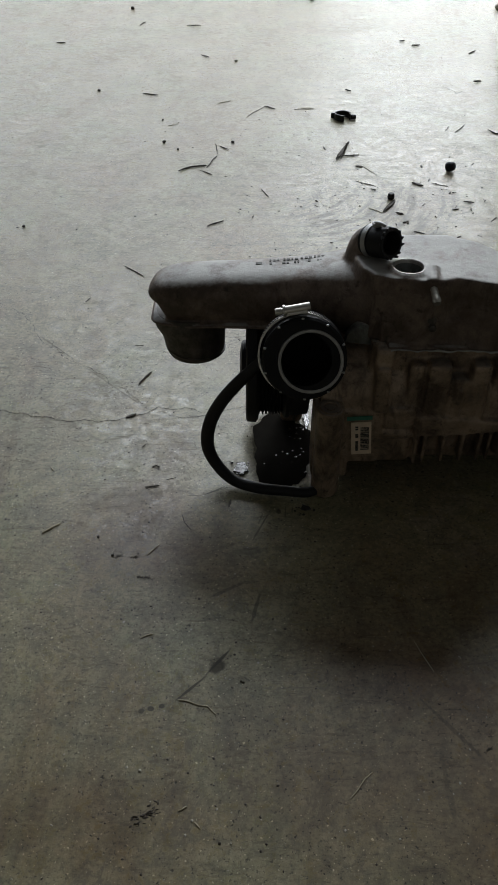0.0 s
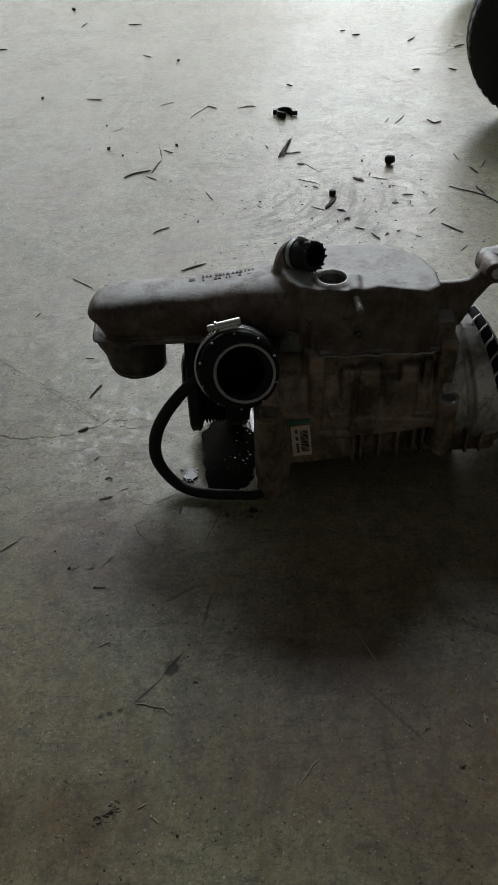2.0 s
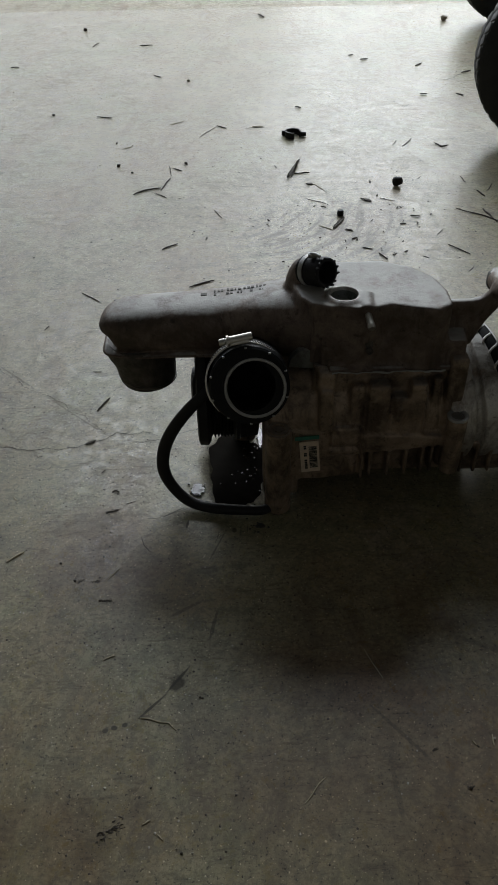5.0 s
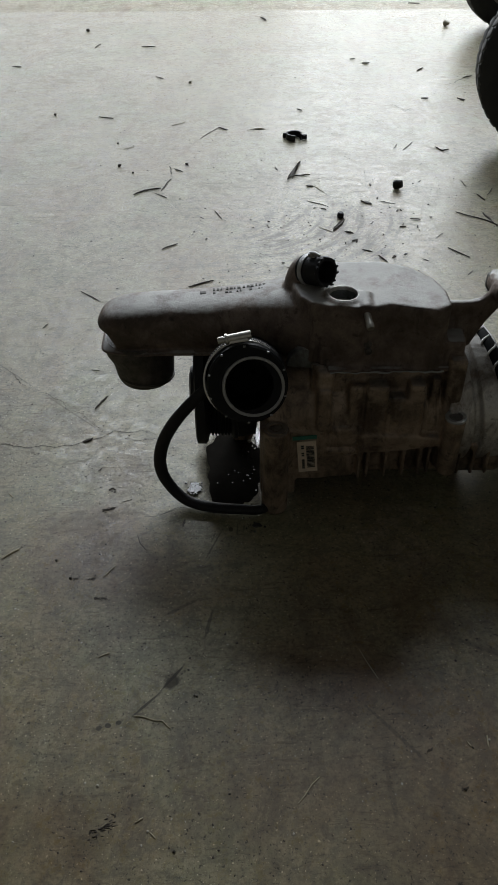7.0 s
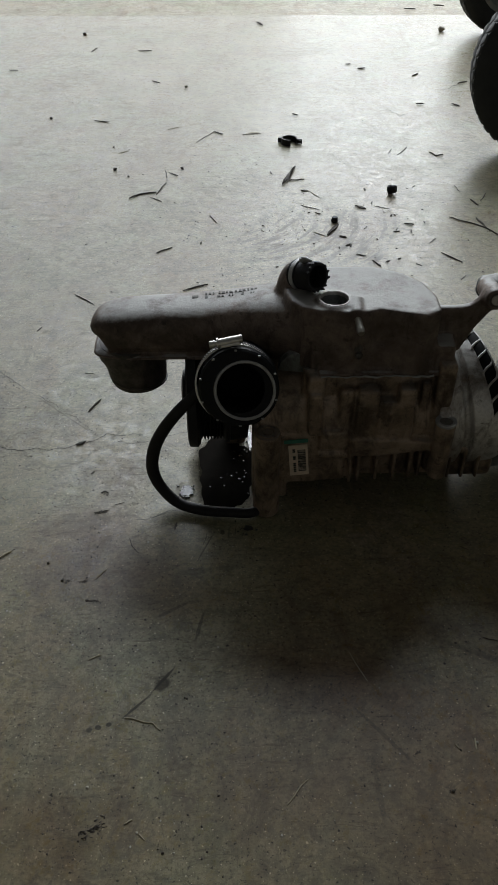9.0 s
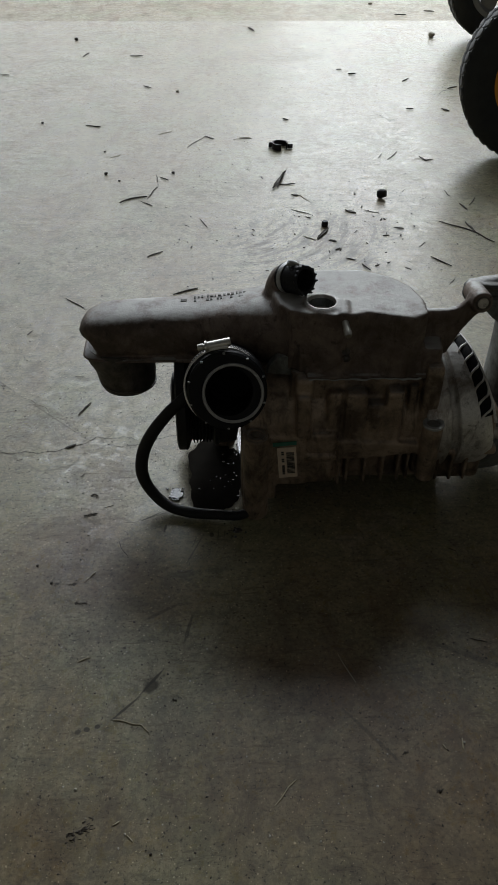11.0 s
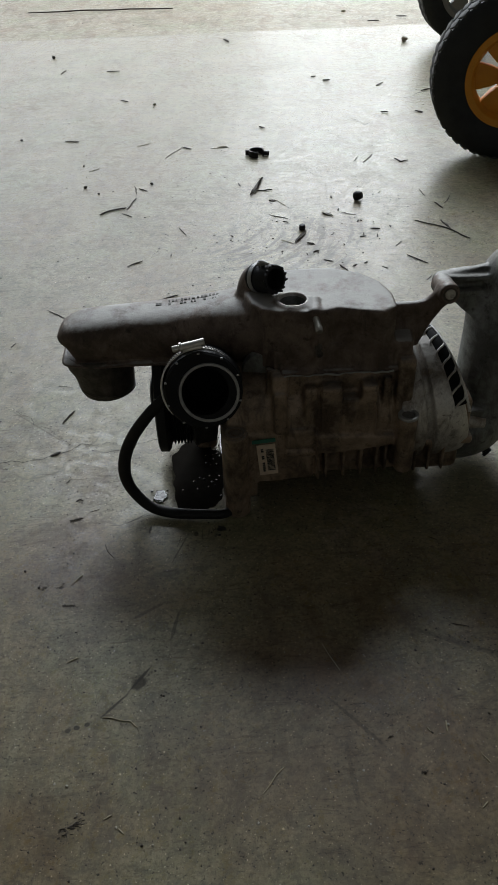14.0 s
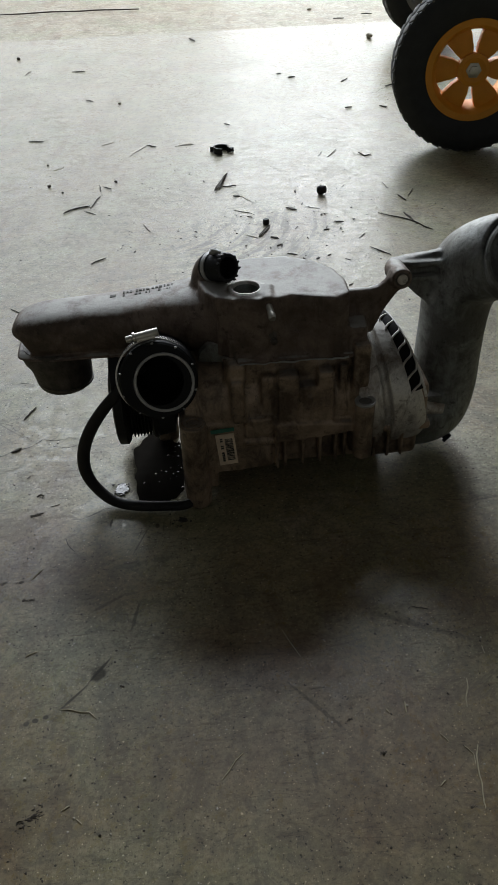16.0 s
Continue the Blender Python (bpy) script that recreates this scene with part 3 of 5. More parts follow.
box(bm, (-0.004, -0.003, 0), (0.004, 0.003, 0.004), Matrix.Translation((0.111, 0.6465, 0.2590)), 0.001)
tube(bm, [(0.109, 0.647, 0.2625, 0.0014), (0.113, 0.642, 0.2640, 0.0018), (0.117, 0.638, 0.2635, 0.0014)], 10, 3)
part("clamp_ear", bm, RING, band)
bm = bmesh.new()
rng = random.Random(8)
for i in range(13):
    a = 2 * math.pi * i / 13 + rng.uniform(-0.3, 0.3)
    p = M3(h0, ax) @ Vector((0.0129 * math.cos(a), 0.0129 * math.sin(a), 0.0275))
    q = M3(h0, ax) @ Vector((0.0143 * math.cos(a + 0.1), 0.0143 * math.sin(a + 0.1), 0.0275 + rng.uniform(0.0, 0.0028)))
    tube(bm, [(*p, 0.0017), (*q, 0.0007)], 6, 1)
part("frayed_end", bm, RUBBER, hose, "frayed torn hose edge")

# rotor housing
SLIT = 0.0590
bm = bmesh.new()
AX_Y, AX_Z = 0.657, 0.100
lathe(bm, [(0.060, 0.070), (0.064, 0.09), (0.066, 0.13), (0.066, 0.250)], M3((0, AX_Y, AX_Z), (1, 0, 0)), 48)
box(bm, (0.112, 0.602, 0.07), (0.252, 0.70, 0.168))
# column beside the deep slot, and the block under it
box(bm, (0.1205, 0.5830, 0.096), (0.1345, 0.62, 0.147), Matrix.Rotation(radians(-1.5), 4, "Y"), 0.003)
box(bm, (0.1150, 0.5900, 0.140), (0.1330, 0.62, 0.166), Matrix(), 0.004)
box(bm, (0.1300, 0.5860, 0.078), (0.1600, 0.62, 0.104), Matrix(), 0.004)
box(bm, (0.1480, 0.5905, 0.100), (0.1630, 0.62, 0.150), Matrix(), 0.004)
# three worn pads over one band, a dark gap beside each
for x0, x1, lo, hi, y in ((0.1650, 0.1862, 0.086, 0.1515, 0.5862), (0.1894, 0.2030, 0.086, 0.1370, 0.5872), (0.2056, 0.2222, 0.086, 0.1525, 0.5862)):
    box(bm, (x0, y, lo), (x1, 0.62, hi), Matrix(), 0.0022)
for x, lo, hi in ((0.1705, 0.098, 0.140), (0.1965, 0.096, 0.128), (0.2175, 0.100, 0.146)):
    box(bm, (x - 0.0016, 0.5842, lo), (x + 0.0016, 0.62, hi), Matrix.Rotation(radians(0.6), 4, "Y"), 0.001)
box(bm, (0.2280, 0.5945, 0.090), (0.2370, 0.62, 0.155), Matrix(), 0.002)
prism(bm, [(0.1615, 0.0720), (0.2035, 0.0742), (0.2450, 0.0792), (0.2450, 0.0900), (0.2000, 0.0935), (0.1615, 0.0955)], M3((0, 0.610, 0), (0, -1, 0)), 0.0265, 0.002)
for x, lo in ((0.1640, 0.036), (0.1722, 0.038), (0.1907, 0.039), (0.2090, 0.040), (0.2257, 0.041), (0.2350, 0.043)):
    box(bm, (x - 0.0017, 0.5845, lo), (x + 0.0017, 0.63, 0.080), Matrix(), 0.0008)
box(bm, (0.128, 0.600, 0.034), (0.255, 0.69, 0.080))
# plain pad that carries the sticker
box(bm, (0.0890, 0.5910, 0.0315), (0.1300, 0.64, 0.098), Matrix(), 0.003)
prism(bm, [(0.1250, 0.0325), (0.1590, 0.0345), (0.1590, 0.0800), (0.1250, 0.0800)], M3((0, 0.62, 0), (0, -1, 0)), 0.029, 0.003)
box(bm, (0.1300, 0.5880, 0.066), (0.1600, 0.62, 0.074), Matrix(), 0.002)
box(bm, (0.085, 0.600, 0.098), (0.118, 0.65, 0.1185), Matrix(), 0.003)
# end flange and its bolt boss
box(bm, (0.2410, 0.590, 0.045), (0.2585, 0.72, 0.178), Matrix(), 0.003)
lathe(bm, [(0.0095, 0.050), (0.0104, 0.1185)], Matrix.Translation((0.2525, 0.5800, 0)), 24)
box(bm, (0.2440, 0.581, 0.046), (0.2640, 0.60, 0.100), Matrix(), 0.003)
# foot boss that stands on the floor
lathe(bm, [(0.0125, 0.0), (0.0140, 0.003), (0.0130, 0.05), (0.0135, 0.1065)], Matrix.Translation((0.0775, 0.5835, 0)), 24)
box(bm, (0.0630, 0.590, 0.012), (0.10, 0.625, 0.098), Matrix(), 0.003)
# added block below the housing, stops low light passing under it
box(bm, (0.092, 0.640, 0.002), (0.290, 0.700, 0.050), Matrix(), 0.006)
# two added blocks behind the pulley, keep sky light off the wet floor
box(bm, (0.056, 0.700, 0.030), (0.080, 0.715, 0.150), Matrix(), 0.003)
box(bm, (0.034, 0.690, 0.002), (SLIT, 0.715, 0.075), Matrix(), 0.005)
body = cast("rotor_housing", bm, GRIMY, sc, "brown oily ribbed rotor housing", 0.0016, 4)
bm = bmesh.new()
lathe(bm, [(0.0064, -0.001), (0.0102, -0.001), (0.0108, 0.0008), (0.0102, 0.0022), (0.0070, 0.0020)], Matrix.Translation((0.2525, 0.5800, 0.1185)), 28, False)
part("boss_rim", bm, RING, body, "bare worn rim of the bolt boss")
# flat disc on the boss, its dark colour paints the hole's shade
bm = bmesh.new()
lathe(bm, [(0.0062, 0.0), (0.0062, 0.001)], Matrix.Translation((0.2525, 0.5800, 0.1185)), 20)
part("bolt_hole_disc", bm, DARK_CAST, body)
bm = bmesh.new()
lathe(bm, [(0.0062, 0.0), (0.0105, 0.0), (0.0110, 0.0010), (0.0100, 0.0018), (0.0070, 0.0016)], Matrix.Translation((0.0775, 0.5835, 0.1060)), 28, False)
part("boss_rim", bm, GRIMY, body)
bm = bmesh.new()
lathe(bm, [(0.0045, 0.0), (0.0045, 0.001)], Matrix.Translation((0.0775, 0.5835, 0.1065)), 20)
part("bolt_hole_disc", bm, GRIMY, body)

bm = bmesh.new()
prism(bm, [(0.0880, 0.1620), (0.1240, 0.1580), (0.1240, 0.1765), (0.1135, 0.1815), (0.0985, 0.1800), (0.0900, 0.1715)], M3((0, 0.620, 0), (0, -1, 0)), 0.010, 0.0008)
part("arch_plate", bm, PIPE, body, "pale plate under the horn arch")

# sticker with bar code, on the pad
lm = M3((0.0990, 0.5900, 0.0838), (0, -1, 0.0)) @ Matrix.Rotation(radians(5), 4, "Z")
bm = bmesh.new()
box(bm, (0, -0.0405, 0), (0.0195, 0, 0.0006), lm)
label = part("sticker", bm, PAPER, sc, "small cream bar code sticker", False)
bm = bmesh.new()
y, rng = -0.0065, random.Random(3)
while y > -0.0340:
    h = rng.uniform(0.0004, 0.0012)
    box(bm, (0.0090, y - h, 0.0006), (0.0172, y, 0.0009), lm)
    y -= h + rng.uniform(0.0004, 0.0009)
part("bar_code", bm, INK, label, "", False)
bm = bmesh.new()
for y0, n in ((-0.005, 2), (-0.0145, 2), (-0.0235, 5)):
    for k in range(n):
        box(bm, (0.0040, y0 - k * 0.0026 - 0.0019, 0.0006), (0.0068, y0 - k * 0.0026, 0.0009), lm)
part("print_bars", bm, INK, label, "", False)
bm = bmesh.new()
box(bm, (-0.004, 0.0025, 0), (0.0205, 0.0070, 0.0006), lm)
part("green_strip", bm, GREEN, sc, "green sticker strip", False)

# inlet sleeve with its ring and worm-drive clamp
ia = Vector((-0.03, -0.94, 0.33)).normalized()
ic = Vector((0.0545, 0.568, 0.1690))
im = M3(ic, ia)
sm = M3(ic + Vector((-0.0055, 0, 0.002)), ia)
bm = bmesh.new()
lathe(bm, [(0.0240, 0.0), (0.0355, 0.0), (0.0374, -0.002), (0.0374, -0.009), (0.0371, -0.011), (0.0369, -0.030), (0.0330, -0.060), (0.0240, -0.060)], sm, 64, False)
inlet = part("inlet_sleeve", bm, SATIN, sc, "black inlet sleeve")
bm = bmesh.new()
lathe(bm, [(0.0258, -0.004), (0.0290, -0.004), (0.0290, 0.0010), (0.0284, 0.0018), (0.0268, 0.0018), (0.0260, 0.0010)], im, 64, False)
part("inlet_ring", bm, RING, inlet, "thin worn metal ring inside the inlet")
bm = bmesh.new()
lathe(bm, [(0.0258, -0.0005), (0.0256, -0.050), (0.002, -0.051), (0.002, -0.052), (0.0262, -0.052), (0.0262, -0.0005)], im, 40, False)
part("inlet_bore", bm, SHADE_BLACK, inlet)
for k in range(10):
    a = 0.4 + k * 0.62
    bm = bmesh.new()
    box(bm, (-0.0012, -0.0008, -0.001), (0.0012, 0.0008, 0.0014), M3(sm @ Vector((0.0362 * math.cos(a), 0.0362 * math.sin(a), -0.0004)), ia), 0.0004)
    part("rim_nib", bm, RING, inlet)
bm = bmesh.new()
cm = M3(ic + Vector((-0.0085, 0, 0.0025)), ia)
lathe(bm, [(0.0369, -0.024), (0.0385, -0.024), (0.0385, -0.013), (0.0369, -0.013)], cm, 72, False)
clamp = part("worm_clamp", bm, STEEL, inlet, "worm-drive steel hose clamp")
bm = bmesh.new()
for k in range(90):
    a = 2 * math.pi * k / 90
    p = cm @ Vector((0.0386 * math.cos(a), 0.0386 * math.sin(a), -0.0185))
    box(bm, (-0.0006, -0.0035, -0.0003), (0.0006, 0.0035, 0.0004), M3(p, im.to_3x3() @ Vector((math.cos(a), math.sin(a), 0)), im.to_3x3() @ Vector((-math.sin(a), math.cos(a), 0.25))))
part("band_slots", bm, INK, clamp, "", False)
sd = Vector((1, 0.08, 0.17)).normalized()
s0 = Vector((0.0225, 0.5875, 0.2065))
bm = bmesh.new()
lathe(bm, [(0.0028, 0.0), (0.0034, 0.001), (0.0034, 0.0055), (0.0028, 0.006), (0.0028, 0.007), (0.0052, 0.0072), (0.0052, 0.0092), (0.0040, 0.0095), (0.0040, 0.0305), (0.0034, 0.031)], M3(s0, sd), 20)
part("clamp_screw", bm, STEEL, clamp, "bright clamp screw")
bm = bmesh.new()
hm = M3(s0 + sd * 0.018, ia, sd)
box(bm, (-0.008, -0.0045, -0.006), (0.010, -0.0015, 0.004), hm, 0.0008)
part("screw_housing", bm, STEEL, clamp)

# pulley behind the inlet
pm = M3((-0.004, 0.660, 0.104), (1, 0.02, 0))
bm = bmesh.new()
prof = [(0.020, 0.0), (0.0565, 0.0), (0.0600, 0.0015), (0.0605, 0.010), (0.057, 0.0125), (0.052, 0.0135)]
for k in range(7):
    prof += [(0.0490, 0.0155 + k * 0.0034), (0.0535, 0.0172 + k * 0.0034)]
prof += [(0.056, 0.0395), (0.056, 0.043), (0.054, 0.044), (0.052, 0.062), (0.030, 0.066)]
lathe(bm, prof, pm, 72)
part("pulley", bm, RUBBER, sc, "black grooved drive pulley")
bm = bmesh.new()
lathe(bm, [(0.012, -0.006), (0.022, -0.004), (0.024, 0.002)], pm, 30)
part("pulley_hub", bm, RUBBER, sc)

# gear cover
bm = bmesh.new()


def drum(x0, shear, r, n=64):
    ring = []
    for i in range(n):
        a = 2 * math.pi * i / n
        y, z = AX_Y - r * math.cos(a), AX_Z - 0.003 + r * math.sin(a)
        x = x0 + shear * 0.034 * max(-0.4, min(1.05, ((0.175 - z) + (0.66 - y)) / 0.155))
        ring.append(bm.verts.new((x, y, z)))
    return ring


rings = [drum(*q) for q in ((0.245, 0.1, 0.0745), (0.2600, 0.43, 0.0750), (0.2612, 0.45, 0.0685), (0.2655, 0.50, 0.0685), (0.2668, 0.53, 0.0750), (0.279, 0.9, 0.0735), (0.286, 1.0, 0.069), (0.292, 1.0, 0.055), (0.296, 0.9, 0.03))]
for a, b in zip(rings, rings[1:]):
    bridge(bm, a, b)
bm.faces.new(rings[0][::-1])
bm.faces.new(rings[-1])
cover = cast("gear_cover", bm, CLEAN, sc, "pale cast gear cover with ribbed edge", 0.0014, 2)
bm = bmesh.new()
box(bm, (0.262, 0.597, 0.072), (0.326, 0.66, 0.122), Matrix(), 0.008)
box(bm, (0.255, 0.590, 0.068), (0.328, 0.66, 0.078), Matrix(), 0.003)
for x in (0.268, 0.283, 0.298):
    box(bm, (x - 0.0018, 0.589, 0.036), (x + 0.0018, 0.65, 0.074), Matrix(), 0.0008)
box(bm, (0.255, 0.598, 0.030), (0.318, 0.66, 0.074), Matrix(), 0.006)
cast("cover_base", bm, GRIMY, cover, "", 0.0016, 3)


def on_edge(a, r, along):
    """A point on the rounded outer edge of the cover."""
    y, z = AX_Y - r * math.cos(a), AX_Z - 0.003 + r * math.sin(a)
    return Vector((0.2795 + along + 0.92 * 0.034 * max(-0.4, min(1.05, ((0.175 - z) + (0.66 - y)) / 0.155)), y, z))


# raised black strip, paints the shade of pockets between the ribs
bm = bmesh.new()
tube(bm, [(*on_edge(radians(20 + 7 * k), 0.0722, 0.0032), 0.0030, 0.0072) for k in range(14)], 16, 2, (1, 0, 0))
part("edge_shade_strip", bm, SHADE_BLACK, cover, "black strip painting the shaded pockets of the cover edge")
for k in range(9):
    a = radians(23 + k * 11)
    bm = bmesh.new()
    tube(bm, [(*on_edge(a - 0.10, 0.0740, -0.0040), 0.0008), (*on_edge(a - 0.05, 0.0752, -0.0015), 0.0012), (*on_edge(a + 0.00, 0.0755, 0.0030), 0.0012), (*on_edge(a + 0.05, 0.0748, 0.0080), 0.0012), (*on_edge(a + 0.16, 0.0725, 0.0108), 0.0009)], 10, 4)
    part("edge_rib", bm, CLEAN, cover)

bm = bmesh.new()
tube(bm, [(*on_edge(radians(14 + 8 * k), 0.0730, 0.0108), 0.0014, 0.0016) for k in range(13)], 10, 2, (1, 0, 0))
part("edge_rim", bm, CLEAN, cover)

# outlet pipe with its nozzle and lug
bm = bmesh.new()
tube(bm, [(0.312, 0.648, 0.044, 0.030), (0.334, 0.654, 0.040, 0.034), (0.354, 0.662, 0.046, 0.036), (0.364, 0.670, 0.072, 0.036), (0.366, 0.675, 0.110, 0.036), (0.368, 0.678, 0.150, 0.036),
          (0.371, 0.679, 0.185, 0.0385), (0.379, 0.670, 0.213, 0.0415), (0.391, 0.650, 0.232, 0.0420), (0.401, 0.632, 0.242, 0.0410)], 40, 6, (0, 1, 0))
prism(bm, [(0.286, 0.213), (0.288, 0.224), (0.296, 0.229), (0.310, 0.231), (0.350, 0.236), (0.350, 0.178), (0.336, 0.174), (0.322, 0.186), (0.306, 0.202), (0.290, 0.207)], M3((0, 0.676, 0), (0, -1, 0)), 0.009)
box(bm, (0.300, 0.660, 0.206), (0.350, 0.672, 0.212))
prism(bm, [(0.285, 0.664), (0.292, 0.676), (0.352, 0.686), (0.352, 0.656), (0.310, 0.657)], Matrix.Translation((0, 0, 0.223)), 0.006)
box(bm, (0.318, 0.632, 0.066), (0.352, 0.660, 0.080))
pipe = cast("outlet_pipe", bm, PIPE, sc, "tall grey cast outlet pipe on the cover", 0.002, 8)
na = Vector((-0.02, -0.84, 0.54)).normalized()
nc = Vector((0.4060, 0.621, 0.2430))
bm = bmesh.new()
lathe(bm, [(0.0330, -0.006), (0.0405, -0.014), (0.0428, -0.010), (0.0430, -0.002), (0.0418, 0.0), (0.0400, 0.002), (0.0392, 0.014), (0.0372, 0.016), (0.0350, 0.014), (0.0340, 0.0)], M3(nc, na), 56, False)
part("nozzle_collar", bm, PIPE, pipe)
# flat black disc painted as the unlit inside of the nozzle
bm = bmesh.new()
lathe(bm, [(0.0350, -0.004), (0.0350, -0.003)], M3(nc, na), 40)
part("nozzle_bore", bm, SHADE_BLACK, pipe)
bm = bmesh.new()
lathe(bm, [(0.004, -0.01), (0.004, 0.004), (0.006, 0.004), (0.006, 0.008)], M3((0.362, 0.640, 0.020), (0.6, -0.6, -0.5)), 14)
part("drain_screw", bm, SATIN, pipe)
bm = bmesh.new()
lathe(bm, [(0.0100, 0.0), (0.0110, 0.002), (0.0110, 0.032)], M3((0.322, 0.636, 0.068), (1, 0.1, -0.25)), 24)
part("pipe_stub", bm, CLEAN, pipe)

# cable loop
bm = bmesh.new()
tube(bm, [(0.034, 0.612, 0.160, 0.0041), (0.022, 0.602, 0.156, 0.0047), (0.008, 0.599, 0.143, 0.0056), (-0.011, 0.600, 0.121, 0.0061), (-0.0275, 0.602, 0.096, 0.0065), (-0.0385, 0.603, 0.070, 0.0067),
          (-0.0415, 0.602, 0.044, 0.0066), (-0.034, 0.597, 0.024, 0.0061), (-0.016, 0.587, 0.0095, 0.0059), (0.010, 0.578, 0.0068, 0.0058), (0.042, 0.574, 0.0064, 0.0054), (0.060, 0.573, 0.0062, 0.0052), (0.074, 0.580, 0.0062, 0.0050)], 18, 8)
part("cable", bm, RUBBER, sc, "thick looped black sheathed cable")

# oil and water under the pulley; the oil's matt black stands in for the pulley's reflection
m = Nodes("oil_film_dark_reflection")
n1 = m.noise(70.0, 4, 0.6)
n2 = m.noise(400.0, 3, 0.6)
OIL_REFLECTION = m.done(m.mix(n1, (0.010, 0.009, 0.008), (0.022, 0.020, 0.017)), m.ramp(n1, (0.35, 0.16), (0.7, 0.30)), 0.0, m.bump(n2, 0.10, 0.0003), Specular_IOR_Level=0.0)
m = Nodes("rippled_wet_film")
SPARKLE = m.done((0.05, 0.048, 0.044), 0.04, 0.0, m.bump(m.noise(420.0, 2, 0.5), 0.7, 0.0009), Specular_IOR_Level=1.0)


def puddle(cx, cy, rx, ry, seed, z=0.0012, material=None, label="thin wet oil puddle, blackened as the pulley's reflection"):
    bm = bmesh.new()
    rng = random.Random(seed)
    ph = [rng.uniform(0, 6.28) for _ in range(6)]
    ring = []
    for i in range(72):
        a = 2 * math.pi * i / 72
        k = 1 + 0.08 * math.sin(3 * a + ph[0]) + 0.06 * math.sin(5 * a + ph[1]) + 0.04 * math.sin(9 * a + ph[2]) + 0.03 * math.sin(17 * a + ph[3])
        ring.append((cx + rx * k * math.cos(a), cy + ry * k * math.sin(a)))
    lo = [bm.verts.new((x, y, 0.0002)) for x, y in ring]
    hi = [bm.verts.new((cx + (x - cx) * 0.96, cy + (y - cy) * 0.96, z)) for x, y in ring]
    bridge(bm, lo, hi)
    bm.faces.new(hi)
    return tagged(part("oil_puddle", bm, material or OIL_REFLECTION, None), label, "puddle", "oil puddles", "")


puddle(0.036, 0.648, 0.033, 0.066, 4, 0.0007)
puddle(-0.008, 0.614, 0.0070, 0.0090, 9, 0.0018, SPARKLE, "small rippled water puddle glinting beside the cable")
puddle(0.058, 0.556, 0.0050, 0.0035, 12, 0.0010, SPARKLE, "tiny rippled water spot glinting on the concrete")
puddle(0.064, 0.700, 0.0030, 0.020, 13, 0.0020, SPARKLE, "thin wet trickle glinting beside the housing")
WET = plain("clear_wet_drop", (0.03, 0.029, 0.027), 0.05, 0.0, 0.2, 60.0, 0.0)
WET.node_tree.nodes["Principled BSDF"].inputs["Specular IOR Level"].default_value = 1.0
rng = random.Random(21)
for cx, cy, sx, sy, n in ((-0.008, 0.614, 0.0040, 0.0050, 46), (0.045, 0.640, 0.012, 0.026, 18), (0.055, 0.552, 0.008, 0.005, 8), (0.058, 0.700, 0.006, 0.016, 16)):
    for _ in range(n):
        bm = bmesh.new()
        q = rng.uniform(0.0006, 0.0017)
        lathe(bm, [(q, 0.0), (q * 0.92, q * 0.28), (q * 0.6, q * 0.50), (q * 0.05, q * 0.58)], Matrix.Translation((rng.gauss(cx, sx), rng.gauss(cy, sy), 0.0009)), 10)
        tagged(part("water_drop", bm, WET), "tiny wet drop glinting on the oily concrete", "drop", "wet drops")


